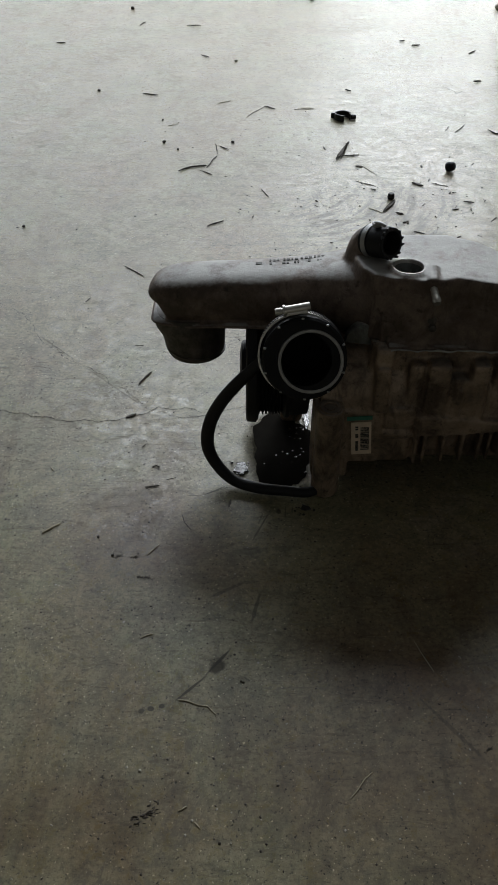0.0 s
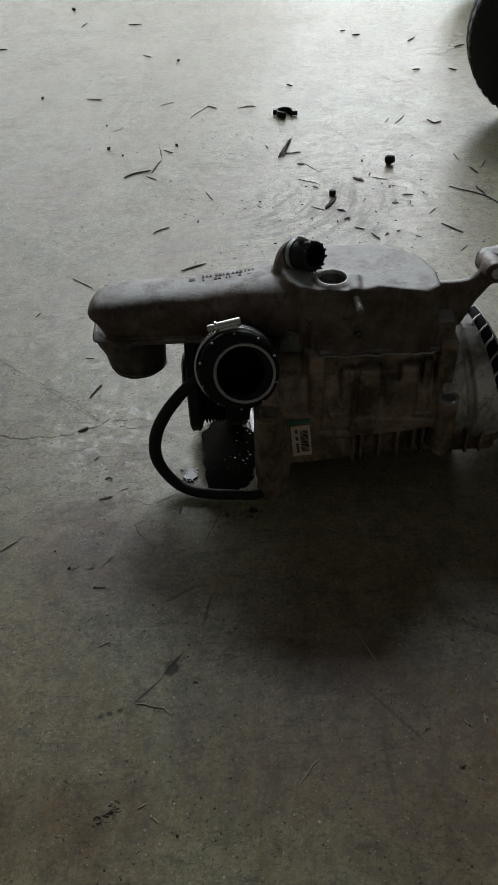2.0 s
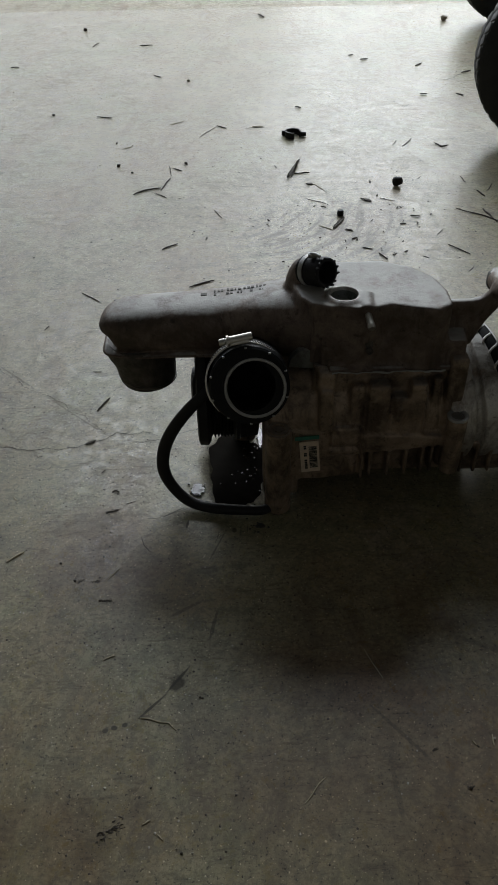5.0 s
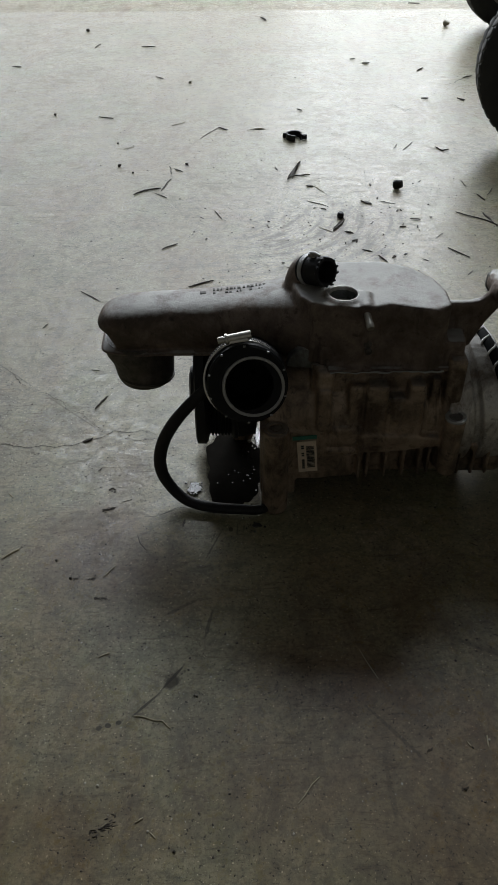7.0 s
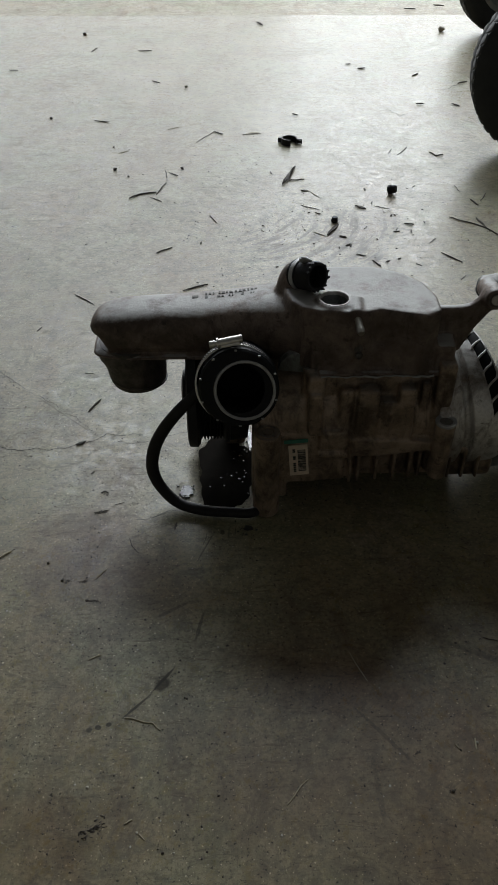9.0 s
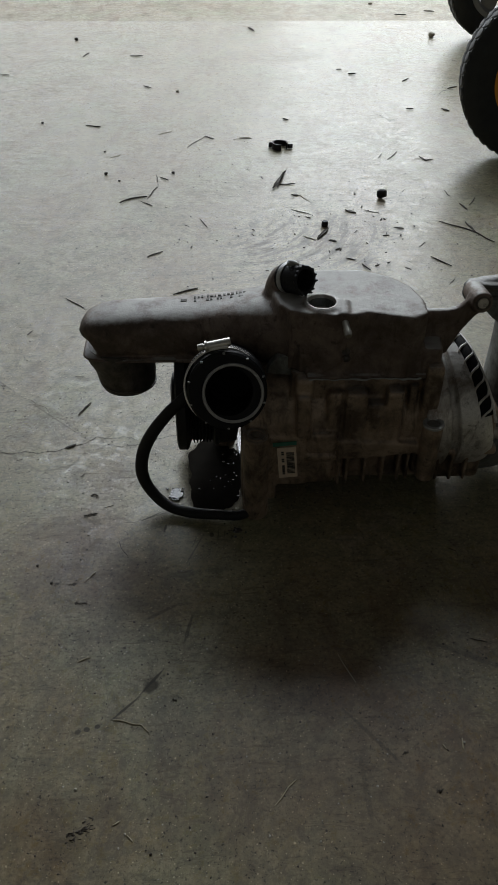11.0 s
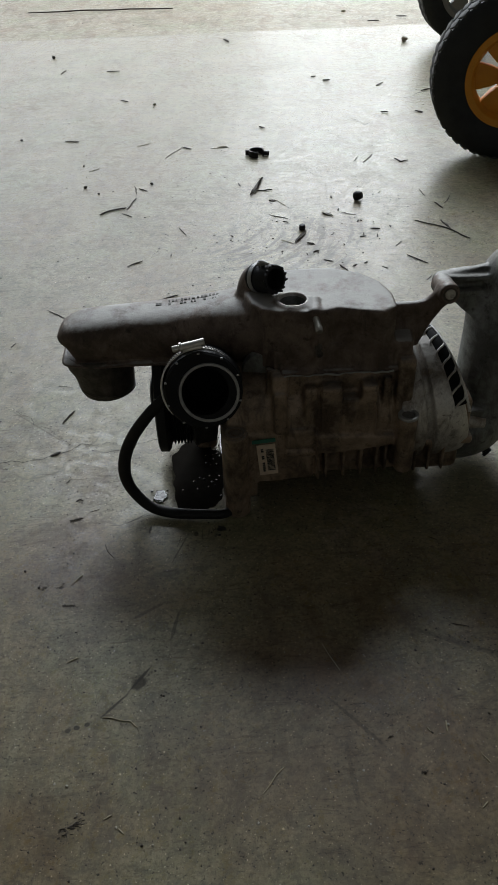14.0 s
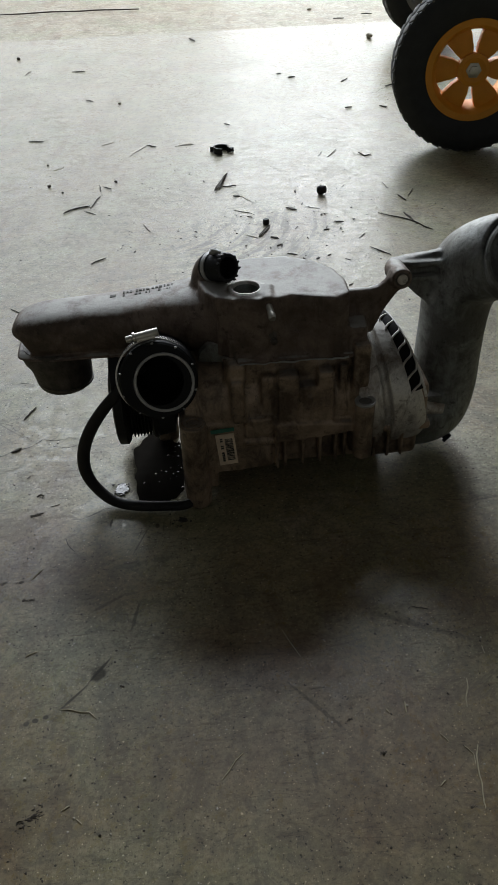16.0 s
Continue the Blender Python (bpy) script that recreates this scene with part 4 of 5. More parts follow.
# ---- the two cart wheels ----
def wheel(at, R, rim_r, width, rim_mat, label, yaw=0.0):
    w = empty("cart_wheel", at, label, "wheel", "cart wheels")
    m = M3(at, (math.sin(radians(yaw)), -math.cos(radians(yaw)), 0))
    h = width / 2
    bm = bmesh.new()
    lathe(bm, [(rim_r, -h * 0.72), (rim_r * 1.06, -h * 0.86), (R * 0.80, -h), (R * 0.92, -h * 0.92), (R * 0.970, -h * 0.72), (R * 0.980, 0), (R * 0.970, h * 0.72), (R * 0.92, h * 0.92), (R * 0.80, h), (rim_r * 1.06, h * 0.86), (rim_r, h * 0.72)], m, 72, False)
    tyre = part("tyre", bm, TYRE, w, "black rubber tyre with worn blocks")
    bm = bmesh.new()
    N = 44
    for k in range(N):
        for side in (-1, 1):
            a = 2 * math.pi * (k + (0.5 if side > 0 else 0)) / N
            bmx = m @ Matrix.Rotation(a, 4, "Z") @ Matrix.Translation((R * 0.978, 0, side * h * 0.43)) @ Matrix.Rotation(side * 0.5, 4, "X")
            box(bm, (-0.004, -R * 0.050, -h * 0.33), (R * 0.009, R * 0.050, h * 0.33), bmx, 0.002)
    part("tread", bm, TREAD, tyre, "dusty tread blocks")
    bm = bmesh.new()
    lathe(bm, [(rim_r * 0.80, -h * 1.0), (rim_r * 0.98, -h * 0.6), (rim_r * 1.06, -h * 0.70), (rim_r * 1.0, h * 0.70), (rim_r * 1.07, h * 0.80), (rim_r * 1.04, h * 0.86), (rim_r * 0.91, h * 0.84), (rim_r * 0.83, h * 0.62), (rim_r * 0.79, h * 0.1)], m, 60, False)
    rim = part("rim", bm, rim_mat, w)
    for k in range(6):
        bm = bmesh.new()
        sm = m @ Matrix.Rotation(2 * math.pi * k / 6, 4, "Z")
        prism(bm, [(rim_r * 0.28, -rim_r * 0.13), (rim_r * 0.45, -rim_r * 0.20), (rim_r * 0.70, -rim_r * 0.27), (rim_r * 0.90, -rim_r * 0.28), (rim_r * 0.90, rim_r * 0.28), (rim_r * 0.70, rim_r * 0.27), (rim_r * 0.45, rim_r * 0.20), (rim_r * 0.28, rim_r * 0.13)],
              sm @ Matrix.Translation((0, 0, 0.0)) @ Matrix.Rotation(radians(3), 4, "Y"), h * 0.50, 0.002)
        part("spoke", bm, rim_mat, rim)
    bm = bmesh.new()
    lathe(bm, [(rim_r * 0.30, -h * 0.3), (rim_r * 0.36, h * 0.30), (rim_r * 0.34, h * 0.62), (rim_r * 0.26, h * 0.68), (rim_r * 0.20, h * 0.60)], m, 40)
    hub = part("hub", bm, rim_mat, rim)
    bm = bmesh.new()
    lathe(bm, [(rim_r * 0.10, h * 0.2), (rim_r * 0.17, h * 0.60), (rim_r * 0.17, h * 0.66), (rim_r * 0.11, h * 0.70), (rim_r * 0.11, h * 0.86), (rim_r * 0.06, h * 0.9)], m, 6)
    part("axle_nut", bm, STEEL, hub, "galvanised axle nut")
    bm = bmesh.new()
    lathe(bm, [(rim_r * 0.11, -h * 2.2), (rim_r * 0.11, h * 0.5)], m, 20)
    part("axle", bm, STEEL, w)
    return w


wheel((0.699, 1.645, 0.164), 0.164, 0.0925, 0.080, YELLOW, "black rubber cart wheel with yellow plastic rim", -9)
wheel((0.915, 2.70, 0.159), 0.159, 0.093, 0.090, GREYRIM, "black rubber cart wheel with grey rim")

# ---- litter on the floor ----
TWIG = plain("dry_twig_bark", (0.060, 0.048, 0.036), 0.75, 0.0, 0.5, 200.0, 0.4)
STRAW = plain("pale_straw", (0.52, 0.45, 0.31), 0.7, 0.0, 0.4, 200.0, 0.3)
LEAF = plain("dead_leaf", (0.050, 0.038, 0.026), 0.7, 0.0, 0.5, 150.0, 0.4)
STONE = plain("pale_stone", (0.48, 0.44, 0.36), 0.8, 0.0, 0.5, 90.0, 0.5)


def twig(*pts, r=0.0016, material=TWIG, name="twig", label="thin dry dark twig lying on the concrete"):
    rng = random.Random(round(sum(p[0] * 7919 + p[1] * 104729 for p in pts) * 1000))
    path = []
    r *= 0.58
    n = len(pts)
    for i, (x, y) in enumerate(pts):
        k = 0.7 if i in (0, n - 1) else 1.0
        path.append((x, y, r * 0.85 + rng.uniform(0, 0.3) * r, r * k, r * 0.8 * k))
        if i < n - 1:
            x1, y1 = pts[i + 1]
            d = math.hypot(x1 - x, y1 - y)
            for f in (0.35, 0.68):
                path.append((x + (x1 - x) * f + rng.uniform(-0.04, 0.04) * d, y + (y1 - y) * f + rng.uniform(-0.04, 0.04) * d, r * 0.9 + rng.uniform(0, 0.25) * r, r * rng.uniform(0.75, 1.1), r * 0.8))
    bm = bmesh.new()
    tube(bm, path, 8, 3)
    return tagged(part(name, bm, material), label, "twig" if name == "twig" else "straw", "floor litter")


def straw(*pts, r=0.0011):
    return twig(*pts, r=r, material=STRAW, name="straw", label="pale dry straw stalk on the concrete")


def leaf(x0, y0, x1, y1, w=0.3):
    """A curled scrap of leaf or bark."""
    d = math.hypot(x1 - x0, y1 - y0)
    c, s = (x1 - x0) / d, (y1 - y0) / d
    rng = random.Random(round((x0 + y0 * 3) * 9999))
    bm = bmesh.new()
    rows = []
    for i in range(7):
        f = i / 6
        half = d * w * 0.75 * math.sin(math.pi * (0.08 + 0.84 * f)) * rng.uniform(0.7, 1.1) * 0.5
        row = []
        for k in (-1, -0.4, 0.3, 1):
            px, py = d * f, half * k
            row.append((x0 + px * c - py * s, y0 + px * s + py * c, 0.0006 + 0.05 * d * abs(k) * rng.uniform(0.2, 1.0)))
        rows.append(row)
    up = [[bm.verts.new((x, y, z + 0.0009)) for x, y, z in row] for row in rows]
    dn = [[bm.verts.new((x, y, max(0.0002, z - 0.0004))) for x, y, z in row] for row in rows]
    for i in range(6):
        for k in range(3):
            bm.faces.new((up[i][k], up[i + 1][k], up[i + 1][k + 1], up[i][k + 1]))
            bm.faces.new((dn[i][k], dn[i][k + 1], dn[i + 1][k + 1], dn[i + 1][k]))
        bm.faces.new((up[i][0], dn[i][0], dn[i + 1][0], up[i + 1][0]))
        bm.faces.new((up[i][3], up[i + 1][3], dn[i + 1][3], dn[i][3]))
    for k in range(3):
        bm.faces.new((up[0][k], up[0][k + 1], dn[0][k + 1], dn[0][k]))
        bm.faces.new((up[6][k], dn[6][k], dn[6][k + 1], up[6][k + 1]))
    return tagged(part("leaf_scrap", bm, LEAF), "curled dark dead leaf scrap on the concrete", "leaf", "floor litter")


CRUMB = 0.7


def pebble(x, y, r, material=LEAF, label="small dark crumb of dirt on the concrete", name="dirt_crumb", flat=0.7):
    rng = random.Random(round((x * 31 + y * 17) * 9999))
    bm = bmesh.new()
    bmesh.ops.create_icosphere(bm, subdivisions=2, radius=r * CRUMB)
    off = Vector((rng.uniform(0, 50), rng.uniform(0, 50), 0))
    for v in bm.verts:
        v.co *= 1 + 0.45 * noise.noise(v.co * (1.3 / r) + off)
        v.co.z *= flat
    low = min(v.co.z for v in bm.verts)
    for v in bm.verts:
        v.co += Vector((x, y, -low - 0.0003))
    return tagged(part(name, bm, material), label, "stone" if material is STONE else "crumb", "floor litter")


def dirt(x0, y0, x1, y1):
    """A broken clod of dark dirt: ragged flat crumbs run together."""
    rng = random.Random(round((x0 * 5 + y0) * 9999))
    bm = bmesh.new()
    d = math.hypot(x1 - x0, y1 - y0)
    turn = math.atan2(y1 - y0, x1 - x0)
    for i in range(46):
        f = rng.random()
        x, y = x0 + (x1 - x0) * f + rng.gauss(0, 0.07) * d, y0 + (y1 - y0) * f + rng.gauss(0, 0.10) * d
        q = d * rng.uniform(0.02, 0.085)
        n = 6
        m = Matrix.Translation((x, y, 0)) @ Matrix.Rotation(turn + rng.gauss(0, 0.7), 4, "Z") @ Matrix.Diagonal((1.5, rng.uniform(0.3, 0.9), 1, 1))
        low = [bm.verts.new(m @ Vector((q * rng.uniform(0.6, 1.2) * math.cos(k * 2 * math.pi / n), q * rng.uniform(0.6, 1.2) * math.sin(k * 2 * math.pi / n), 0.0001))) for k in range(n)]
        top = bm.verts.new(m @ Vector((rng.uniform(-0.4, 0.4) * q, rng.uniform(-0.4, 0.4) * q, q * rng.uniform(0.25, 0.7))))
        for k in range(n):
            bm.faces.new((low[k], low[(k + 1) % n], top))
        bm.faces.new(low[::-1])
    return tagged(part("dirt_smear", bm, LEAF, None, "", False), "broken dark clod of dirt on the concrete", "dirt", "floor litter", "stuff")


# far litter, beyond the supercharger
twig((0.443, 1.326), (0.493, 1.285), (0.521, 1.238), r=0.0021, label="long straight dark twig lying on the concrete")
twig((0.491, 1.323), (0.497, 1.285), r=0.0022)
twig((0.518, 1.400), (0.537, 1.434))
twig((0.500, 1.404), (0.508, 1.378), r=0.0026)
twig((0.385, 1.651), (0.398, 1.678))
twig((0.404, 1.642), (0.431, 1.686), r=0.0018)
twig((0.474, 1.655), (0.484, 1.635), (0.500, 1.640), r=0.0026, label="short bent dark twig lying on the concrete")
twig((-0.141, 1.421), (-0.123, 1.441), (-0.092, 1.451), r=0.0030, label="thick bent dark twig lying on the concrete")
twig((-0.091, 1.440), (-0.075, 1.497), r=0.0020)
twig((-0.099, 1.426), (-0.079, 1.406), r=0.0016)
twig((-0.081, 1.563), (-0.075, 1.523), r=0.0018)
twig((-0.071, 1.549), (-0.054, 1.533), r=0.0022)
twig((-0.022, 1.723), (0.016, 1.793), r=0.0011)
twig((0.016, 1.793), (0.037, 1.776), r=0.0026)
twig((-0.259, 1.874), (-0.224, 1.863), r=0.0026)
twig((-0.147, 2.193), (-0.127, 2.177), r=0.0028)
twig((-0.207, 2.502), (-0.168, 2.501), r=0.0028)
twig((-0.342, 2.496), (-0.330, 2.535), r=0.0026)
twig((-0.076, 1.194), (-0.051, 1.214), r=0.0022)
twig((-0.028, 1.065), (0.010, 1.085), r=0.0024)
twig((-0.191, 1.057), (-0.160, 1.027), r=0.0015)
twig((-0.231, 0.953), (-0.226, 0.964), r=0.0013)
twig((-0.134, 0.761), (-0.128, 0.776), (-0.122, 0.786), r=0.0020)
twig((0.398, 1.185), (0.425, 1.150), r=0.0022)
twig((0.357, 1.300), (0.373, 1.296), r=0.0026)
twig((0.236, 1.254), (0.247, 1.248), r=0.0020)
twig((0.509, 1.986), (0.527, 1.986), r=0.0040)
twig((0.597, 1.985), (0.611, 1.970), r=0.0036)
twig((0.408, 2.302), (0.429, 2.305), r=0.0042)
twig((0.381, 2.348), (0.395, 2.348), r=0.0034)
twig((0.545, 2.228), (0.567, 2.256), r=0.0032)
twig((0.652, 2.157), (0.679, 2.173), r=0.0036)
twig((0.153, 2.858), (0.169, 2.816), r=0.0050)
twig((0.673, 3.058), (0.712, 3.053), r=0.0045)
twig((0.788, 3.117), (0.824, 3.107), r=0.0045)
twig((0.201, 1.916), (0.213, 1.905), r=0.0032)
twig((-0.54, 2.300), (-0.518, 2.300), r=0.0028)
twig((-0.58, 3.45), (-0.26, 3.44), (-0.02, 3.42), r=0.0055, label="long dark branch lying near the doorway")
for x0, y0, x1, y1, r in ((0.315, 1.379, 0.341, 1.366, 0.0010), (0.387, 1.224, 0.401, 1.242, 0.0012), (0.486, 1.474, 0.490, 1.443, 0.0012), (0.234, 1.253, 0.248, 1.244, 0.0016), (0.255, 1.183, 0.271, 1.176, 0.0018), (0.279, 1.160, 0.289, 1.139, 0.0026), (0.180, 1.385, 0.213, 1.362, 0.0012), (0.080, 1.774, 0.122, 1.780, 0.0012),
                         (0.011, 1.344, 0.023, 1.312, 0.0016), (0.131, 1.553, 0.134, 1.538, 0.0018), (0.402, 1.466, 0.409, 1.476, 0.0014), (0.348, 1.148, 0.356, 1.141, 0.0012), (0.409, 1.092, 0.420, 1.107, 0.0012), (0.490, 1.320, 0.499, 1.281, 0.0018), (0.283, 1.282, 0.289, 1.291, 0.0014)):
    twig((x0, y0), (x1, y1), r=r)
for x, y, q in ((0.113, 1.633, 0.0030), (0.285, 1.595, 0.0032), (0.316, 1.482, 0.0028), (0.372, 1.425, 0.0024), (0.437, 1.434, 0.0032), (0.309, 1.331, 0.0034), (0.189, 1.225, 0.0036), (-0.014, 1.319, 0.0030), (-0.045, 1.570, 0.0036), (0.204, 1.186, 0.0022), (0.296, 1.199, 0.0026), (0.324, 1.167, 0.0030), (0.422, 1.324, 0.0028), (0.455, 1.232, 0.0032), (0.450, 1.118, 0.0036), (0.055, 1.098, 0.0028), (0.034, 1.246, 0.0026), (0.135, 1.223, 0.0034), (0.204, 1.319, 0.0026), (0.295, 1.382, 0.0030)):
    pebble(x, y, q * 0.65, flat=0.4)
leaf(0.151, 1.483, 0.183, 1.577, 0.09)
leaf(0.160, 1.490, 0.176, 1.555, 0.10)
leaf(0.166, 1.505, 0.196, 1.509, 0.12)
leaf(0.215, 1.257, 0.239, 1.300, 0.22)
leaf(0.280, 1.380, 0.297, 1.366, 0.45)
leaf(0.185, 1.455, 0.198, 1.451, 0.6)
leaf(-0.141, 0.697, -0.130, 0.703, 0.35)
rng = random.Random(31)
for _ in range(26):
    x, y, a, d = rng.gauss(0.27, 0.14), rng.gauss(1.27, 0.14), rng.uniform(0, 3.1), rng.uniform(0.004, 0.011)
    if y > 1.02:
        leaf(x, y, x + d * math.cos(a), y + d * math.sin(a), rng.uniform(0.2, 0.5))
dirt(-0.109, 0.488, -0.101, 0.488)
dirt(-0.100, 0.465, -0.088, 0.464)
dirt(-0.124, 0.487, -0.117, 0.491)
dirt(-0.076, 0.243, -0.058, 0.253)
dirt(-0.101, 0.614, -0.094, 0.611)
dirt(-0.105, 0.583, -0.092, 0.586)
dirt(-0.139, 0.698, -0.129, 0.703)
dirt(-0.194, 0.677, -0.188, 0.680)
dirt(-0.244, 0.829, -0.237, 0.827)
dirt(0.184, 0.300, 0.190, 0.303)
dirt(0.205, 0.269, 0.211, 0.271)
dirt(0.262, 0.219, 0.268, 0.220)
straw((0.192, 1.270), (0.214, 1.252), r=0.0013)
straw((0.197, 1.457), (0.217, 1.423), r=0.0012)
straw((0.094, 1.785), (0.118, 1.785), r=0.0014)
straw((-0.088, 1.810), (-0.060, 1.831), r=0.0012)
straw((-0.183, 1.664), (-0.163, 1.677), r=0.0012)
# near litter
twig((-0.149, 0.846), (-0.138, 0.846), r=0.0007)
twig((-0.106, 0.584), (-0.097, 0.585), (-0.091, 0.587), r=0.0006)
twig((-0.085, 0.595), (-0.075, 0.599), r=0.0006)
twig((-0.117, 0.646), (-0.113, 0.651), r=0.0011)
twig((-0.102, 0.614), (-0.098, 0.617), (-0.094, 0.614), r=0.0011, label="tiny curled dark twig lying on the concrete")
twig((-0.065, 0.545), (-0.061, 0.533), (-0.054, 0.524), r=0.0006)
straw((-0.209, 0.611), (-0.205, 0.606), r=0.0012)
straw((0.144, 0.399), (0.156, 0.369), r=0.0006)
straw((-0.001, 0.514), (0.001, 0.518), r=0.0012)
straw((-0.094, 0.490), (-0.084, 0.504), r=0.0009)
straw((-0.198, 0.517), (-0.183, 0.530), r=0.0016)
straw((-0.089, 0.397), (-0.078, 0.402), r=0.0009)
straw((-0.052, 0.339), (-0.028, 0.334), (-0.021, 0.327), r=0.0009)
straw((-0.044, 0.251), (-0.038, 0.254), r=0.0010)
straw((0.079, 0.262), (0.091, 0.277), (0.097, 0.282), r=0.0008)
straw((0.294, 0.329), (0.286, 0.302), r=0.0011)
straw((0.318, 0.361), (0.318, 0.353), r=0.0007)
straw((0.284, 0.268), (0.280, 0.259), (0.277, 0.243), (0.276, 0.233), (0.274, 0.224), (0.273, 0.217), r=0.0010)
straw((0.273, 0.268), (0.278, 0.261), (0.277, 0.252), r=0.0008)
straw((0.236, 0.313), (0.235, 0.303), r=0.0012)
straw((0.219, 0.308), (0.221, 0.304), r=0.0010)
straw((0.245, 0.238), (0.250, 0.242), r=0.0009)
straw((0.262, 0.273), (0.257, 0.281), r=0.0008)
straw((-0.032, 0.243), (-0.028, 0.239), r=0.0009)
twig((0.268, 0.412), (0.282, 0.407), r=0.0008)
twig((0.273, 0.525), (0.281, 0.520), r=0.0008)
for x, y, q in ((-0.388, 2.697, 0.008), (-0.362, 1.892, 0.0048), (-0.047, 1.573, 0.0045), (-0.198, 1.699, 0.0034), (-0.182, 1.568, 0.0055), (-0.152, 1.532, 0.0036), (-0.039, 0.279, 0.0012), (-0.014, 0.229, 0.0016), (0.000, 0.356, 0.0014), (0.208, 0.269, 0.0018), (-0.143, 0.513, 0.0020), (-0.126, 0.490, 0.0022), (-0.002, 0.357, 0.0014), (-0.371, 1.186, 0.0040)):
    pebble(x, y, q)
for x, y, q in ((0.734, 2.733, 0.016), (0.614, 3.230, 0.012), (-0.056, 2.141, 0.006), (-0.075, 0.280, 0.0018), (-0.034, 0.244, 0.0014), (-0.006, 0.229, 0.0012), (0.237, 0.309, 0.0018)):
    pebble(x, y, q, STONE, "small pale stone chip on the concrete", "stone_chip")


# two black rubber caps and a spring clip
def cap(x, y, r, h, yaw, lean):
    m = Matrix.Translation((x, y, 0)) @ Matrix.Rotation(radians(yaw), 4, "Z") @ Matrix.Rotation(radians(lean), 4, "X")
    t = empty("rubber_cap", (x, y, 0), "small black rubber cap lying on the concrete", "cap", "rubber caps")
    low = 0.86 * r * math.sin(radians(lean))
    up = Matrix.Translation((0, 0, low))
    bm = bmesh.new()
    lathe(bm, [(r * 0.85, 0.0), (r, h * 0.08), (r, h * 0.80), (r * 0.80, h), (r * 0.5, h * 1.02), (0.0005, h * 1.02)], up @ m, 9)
    part("cap_body", bm, RUBBER, t)
    bm = bmesh.new()
    lathe(bm, [(r * 0.98, h * 0.30), (r * 1.10, h * 0.33), (r * 1.10, h * 0.45), (r * 0.98, h * 0.48)], up @ m, 28, False)
    part("cap_ridge", bm, RUBBER, t)
    return t


cap(0.350, 1.440, 0.0080, 0.016, 60, 72)
cap(0.2335, 1.312, 0.0058, 0.0095, -40, 0)

clip = empty("pipe_clip", (0.178, 1.712, 0), "black plastic pipe clip lying open on the concrete", "clip")
bm = bmesh.new()
inner, outer = [], []
for i in range(33):
    a = radians(-150 + i * 300 / 32)
    inner.append((0.0145 * math.cos(a + 2.2), 0.0145 * math.sin(a + 2.2)))
    outer.append((0.0172 * math.cos(a + 2.2), 0.0172 * math.sin(a + 2.2)))
prism(bm, inner + outer[::-1], Matrix.Translation((0.180, 1.716, 0.0005)), 0.0125)
part("clip_band", bm, RUBBER, clip)
bm = bmesh.new()
box(bm, (0.194, 1.713, 0.0005), (0.208, 1.717, 0.010), Matrix(), 0.001)
box(bm, (0.200, 1.709, 0.003), (0.204, 1.720, 0.009), Matrix(), 0.001)
part("clip_lug", bm, RUBBER, clip)
bm = bmesh.new()
box(bm, (0.156, 1.721, 0.0005), (0.167, 1.725, 0.011), Matrix(), 0.001)
part("clip_lug", bm, RUBBER, clip)


# ---- cracks in the slab ----
def crack(pts, w, seed):
    rng = random.Random(seed)
    bm = bmesh.new()
    line = [np.array(p, float) for p in pts]
    for _ in range(4):
        nxt = [line[0]]
        for p, q in zip(line, line[1:]):
            d = q - p
            n = np.array((-d[1], d[0]))
            nxt += [(p + q) / 2 + n * rng.uniform(-0.13, 0.13), q]
        line = nxt
    left, right = [], []
    for i, p in enumerate(line):
        a, b = line[max(0, i - 1)], line[min(len(line) - 1, i + 1)]
        d = (b - a) / (np.linalg.norm(b - a) + 1e-9)
        k = w * rng.uniform(0.3, 1.2) * min(1, 0.3 + 6 * min(i, len(line) - 1 - i) / len(line))
        left.append(bm.verts.new((p[0] - d[1] * k, p[1] + d[0] * k, 0.0004)))
        right.append(bm.verts.new((p[0] + d[1] * k, p[1] - d[0] * k, 0.0004)))
    for i in range(len(line) - 1):
        bm.faces.new((left[i], right[i], right[i + 1], left[i + 1]))
    return tagged(part("floor_crack", bm, CRACK, None, "", False), "fine dark crack in the concrete floor", "crack", "floor cracks", "structure")


CRACK = plain("crack_dirt", (0.045, 0.040, 0.033), 0.9)
crack([(-0.62, 0.74), (-0.36, 0.712), (-0.248, 0.696), (-0.233, 0.697), (-0.207, 0.689), (-0.188, 0.693), (-0.173, 0.689), (-0.148, 0.694), (-0.128, 0.703), (-0.107, 0.718), (-0.075, 0.718), (-0.056, 0.709)], 0.00055, 1)
crack([(-0.42, 1.03), (-0.345, 0.944), (-0.285, 0.875), (-0.25, 0.841), (-0.207, 0.799), (-0.17, 0.761), (-0.119, 0.714)], 0.0003, 2)
crack([(0.562, 2.133), (0.596, 2.105), (0.645, 2.146), (0.677, 2.161)], 0.0012, 4)
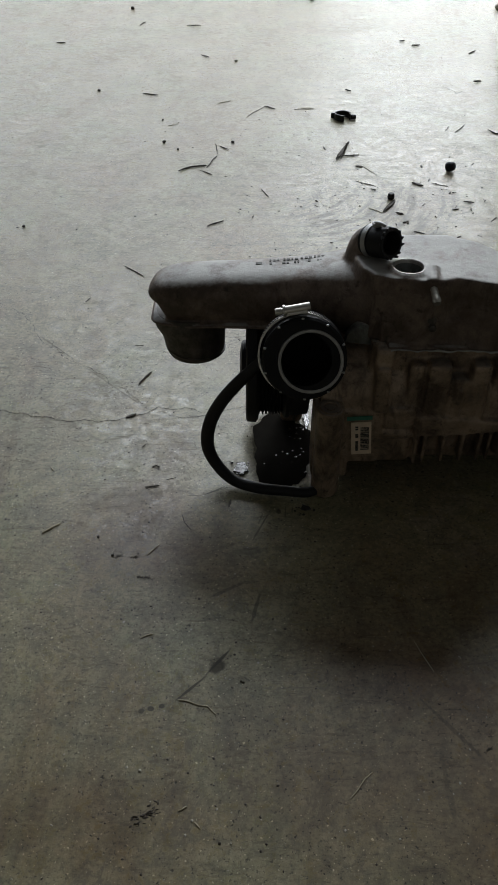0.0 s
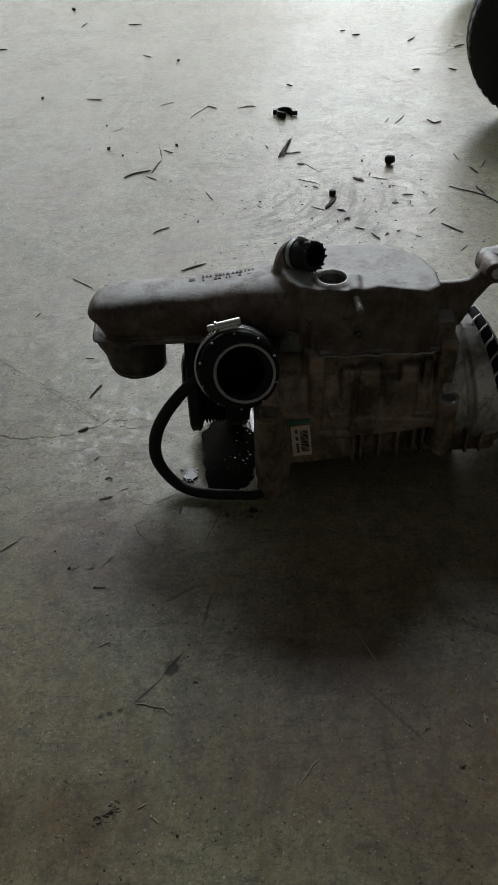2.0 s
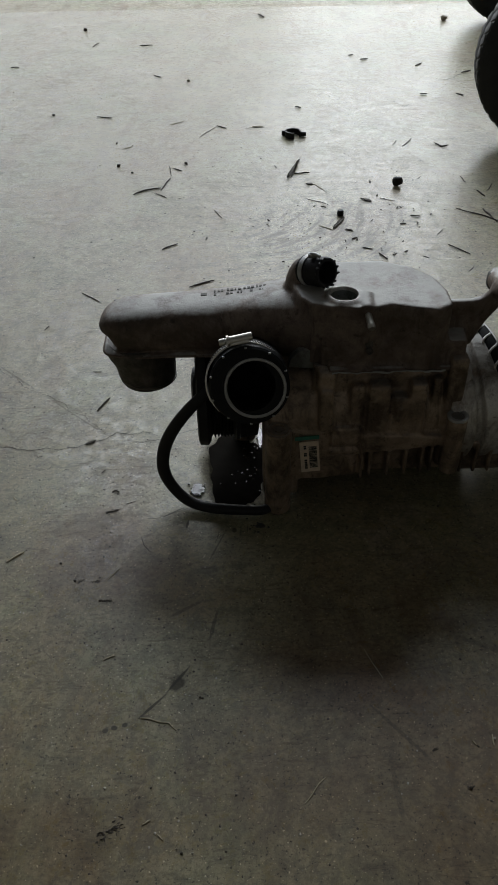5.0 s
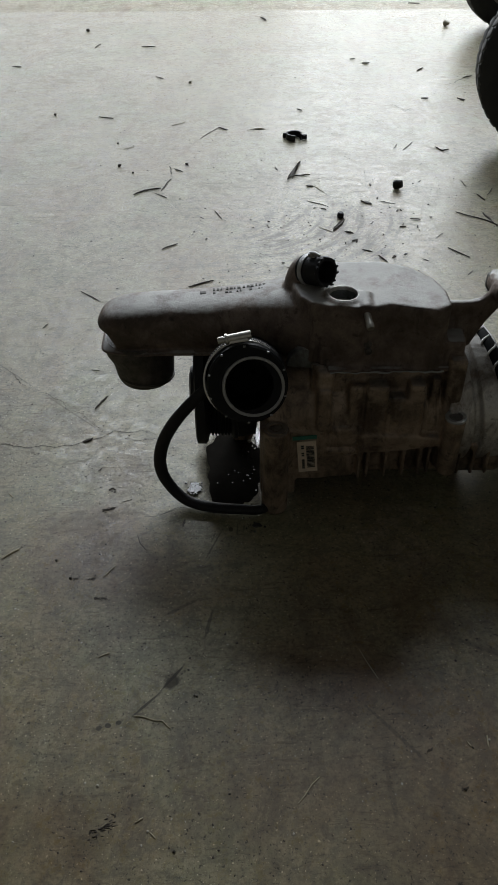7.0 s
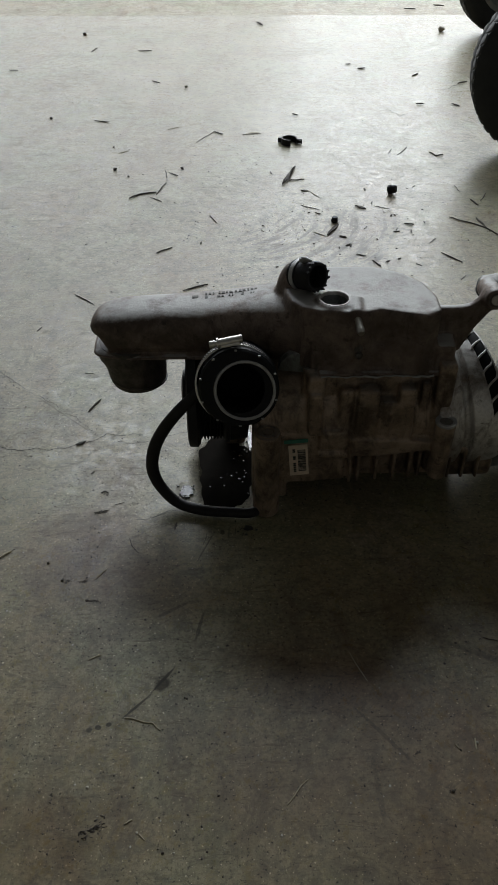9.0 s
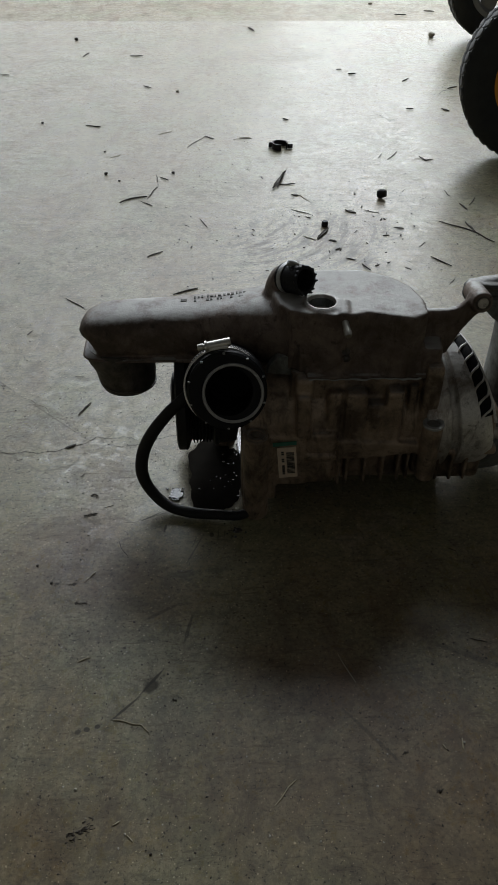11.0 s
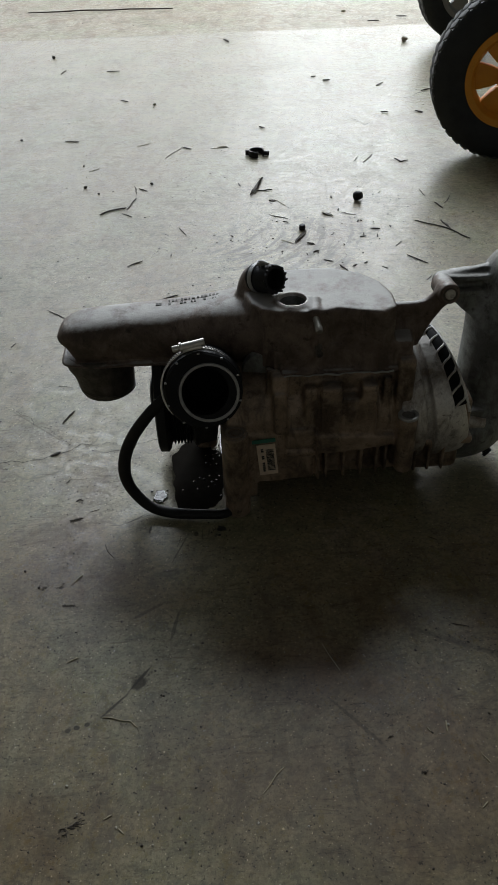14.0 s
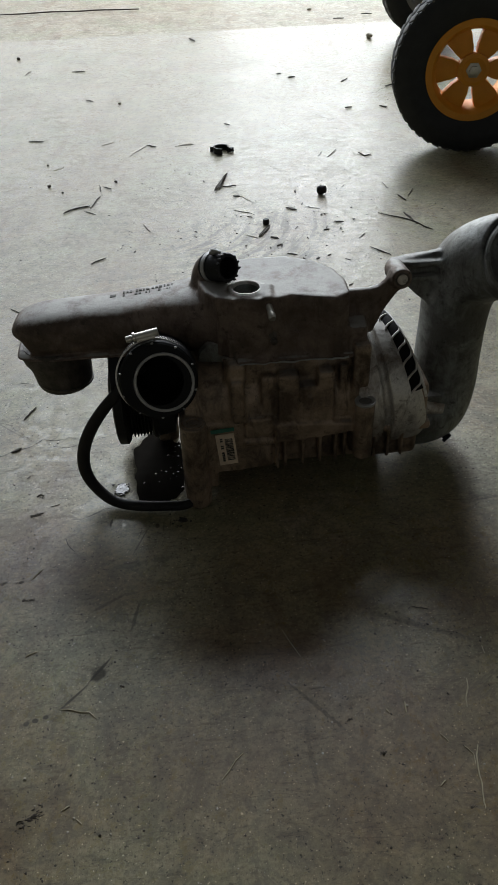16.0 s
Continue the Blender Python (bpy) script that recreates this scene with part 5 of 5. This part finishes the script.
crack([(0.430, 1.952), (0.452, 1.894), (0.477, 1.917)], 0.0008, 5)
crack([(-0.085, 0.702), (-0.073, 0.698), (-0.054, 0.703), (-0.033, 0.712), (-0.012, 0.718), (0.03, 0.735)], 0.0004, 3)

# ---- grit, past counting ----
rng = random.Random(11)
verts, faces = [], []


def speck(x, y, r, h):
    n = len(verts)
    a0 = rng.uniform(0, 6.28)
    st = rng.uniform(0.35, 1.0)
    for k in range(5):
        a = a0 + k * 2 * math.pi / 5
        dx, dy = r * math.cos(a) * rng.uniform(0.7, 1.2), st * r * math.sin(a) * rng.uniform(0.7, 1.2)
        verts.append((x + dx * math.cos(a0) - dy * math.sin(a0), y + dx * math.sin(a0) + dy * math.cos(a0), 0.0001))
    verts.append((x, y, h))
    for k in range(5):
        faces.append((n + k, n + (k + 1) % 5, n + 5))


def scatter(count, x0, x1, y0, y1, r0, r1, centre=None, spread=None):
    for _ in range(count):
        if centre:
            x, y = rng.gauss(centre[0], spread[0]), rng.gauss(centre[1], spread[1])
        else:
            x, y = rng.uniform(x0, x1), rng.uniform(y0, y1)
        if y < 0.05 or y > 3.6:
            continue
        r = 0.75 * (r0 + (r1 - r0) * rng.random() ** 4)
        speck(x, y, r, r * rng.uniform(0.3, 0.8))


def grit(name, material, label):
    mesh = bpy.data.meshes.new(name)
    mesh.from_pydata(verts, [], faces)
    tagged(link(name, mesh, material, None, "", False), label, "grit", "", "stuff")
    verts.clear()
    faces.clear()


scatter(5200, -0.45, 0.55, 0.15, 0.9, 0.0004, 0.0020)
scatter(2200, -0.8, 0.9, 0.9, 3.4, 0.0006, 0.0036)
scatter(1100, 0, 0, 0, 0, 0.0006, 0.0032, (0.24, 1.28), (0.22, 0.22))
grit("dark_grit", LEAF, "scattered dark dirt specks on the concrete")
scatter(2000, -0.45, 0.55, 0.15, 0.9, 0.0004, 0.0017)
scatter(350, -0.8, 0.9, 0.9, 3.4, 0.0006, 0.0028)
grit("pale_grit", STONE, "scattered pale stone specks on the concrete")
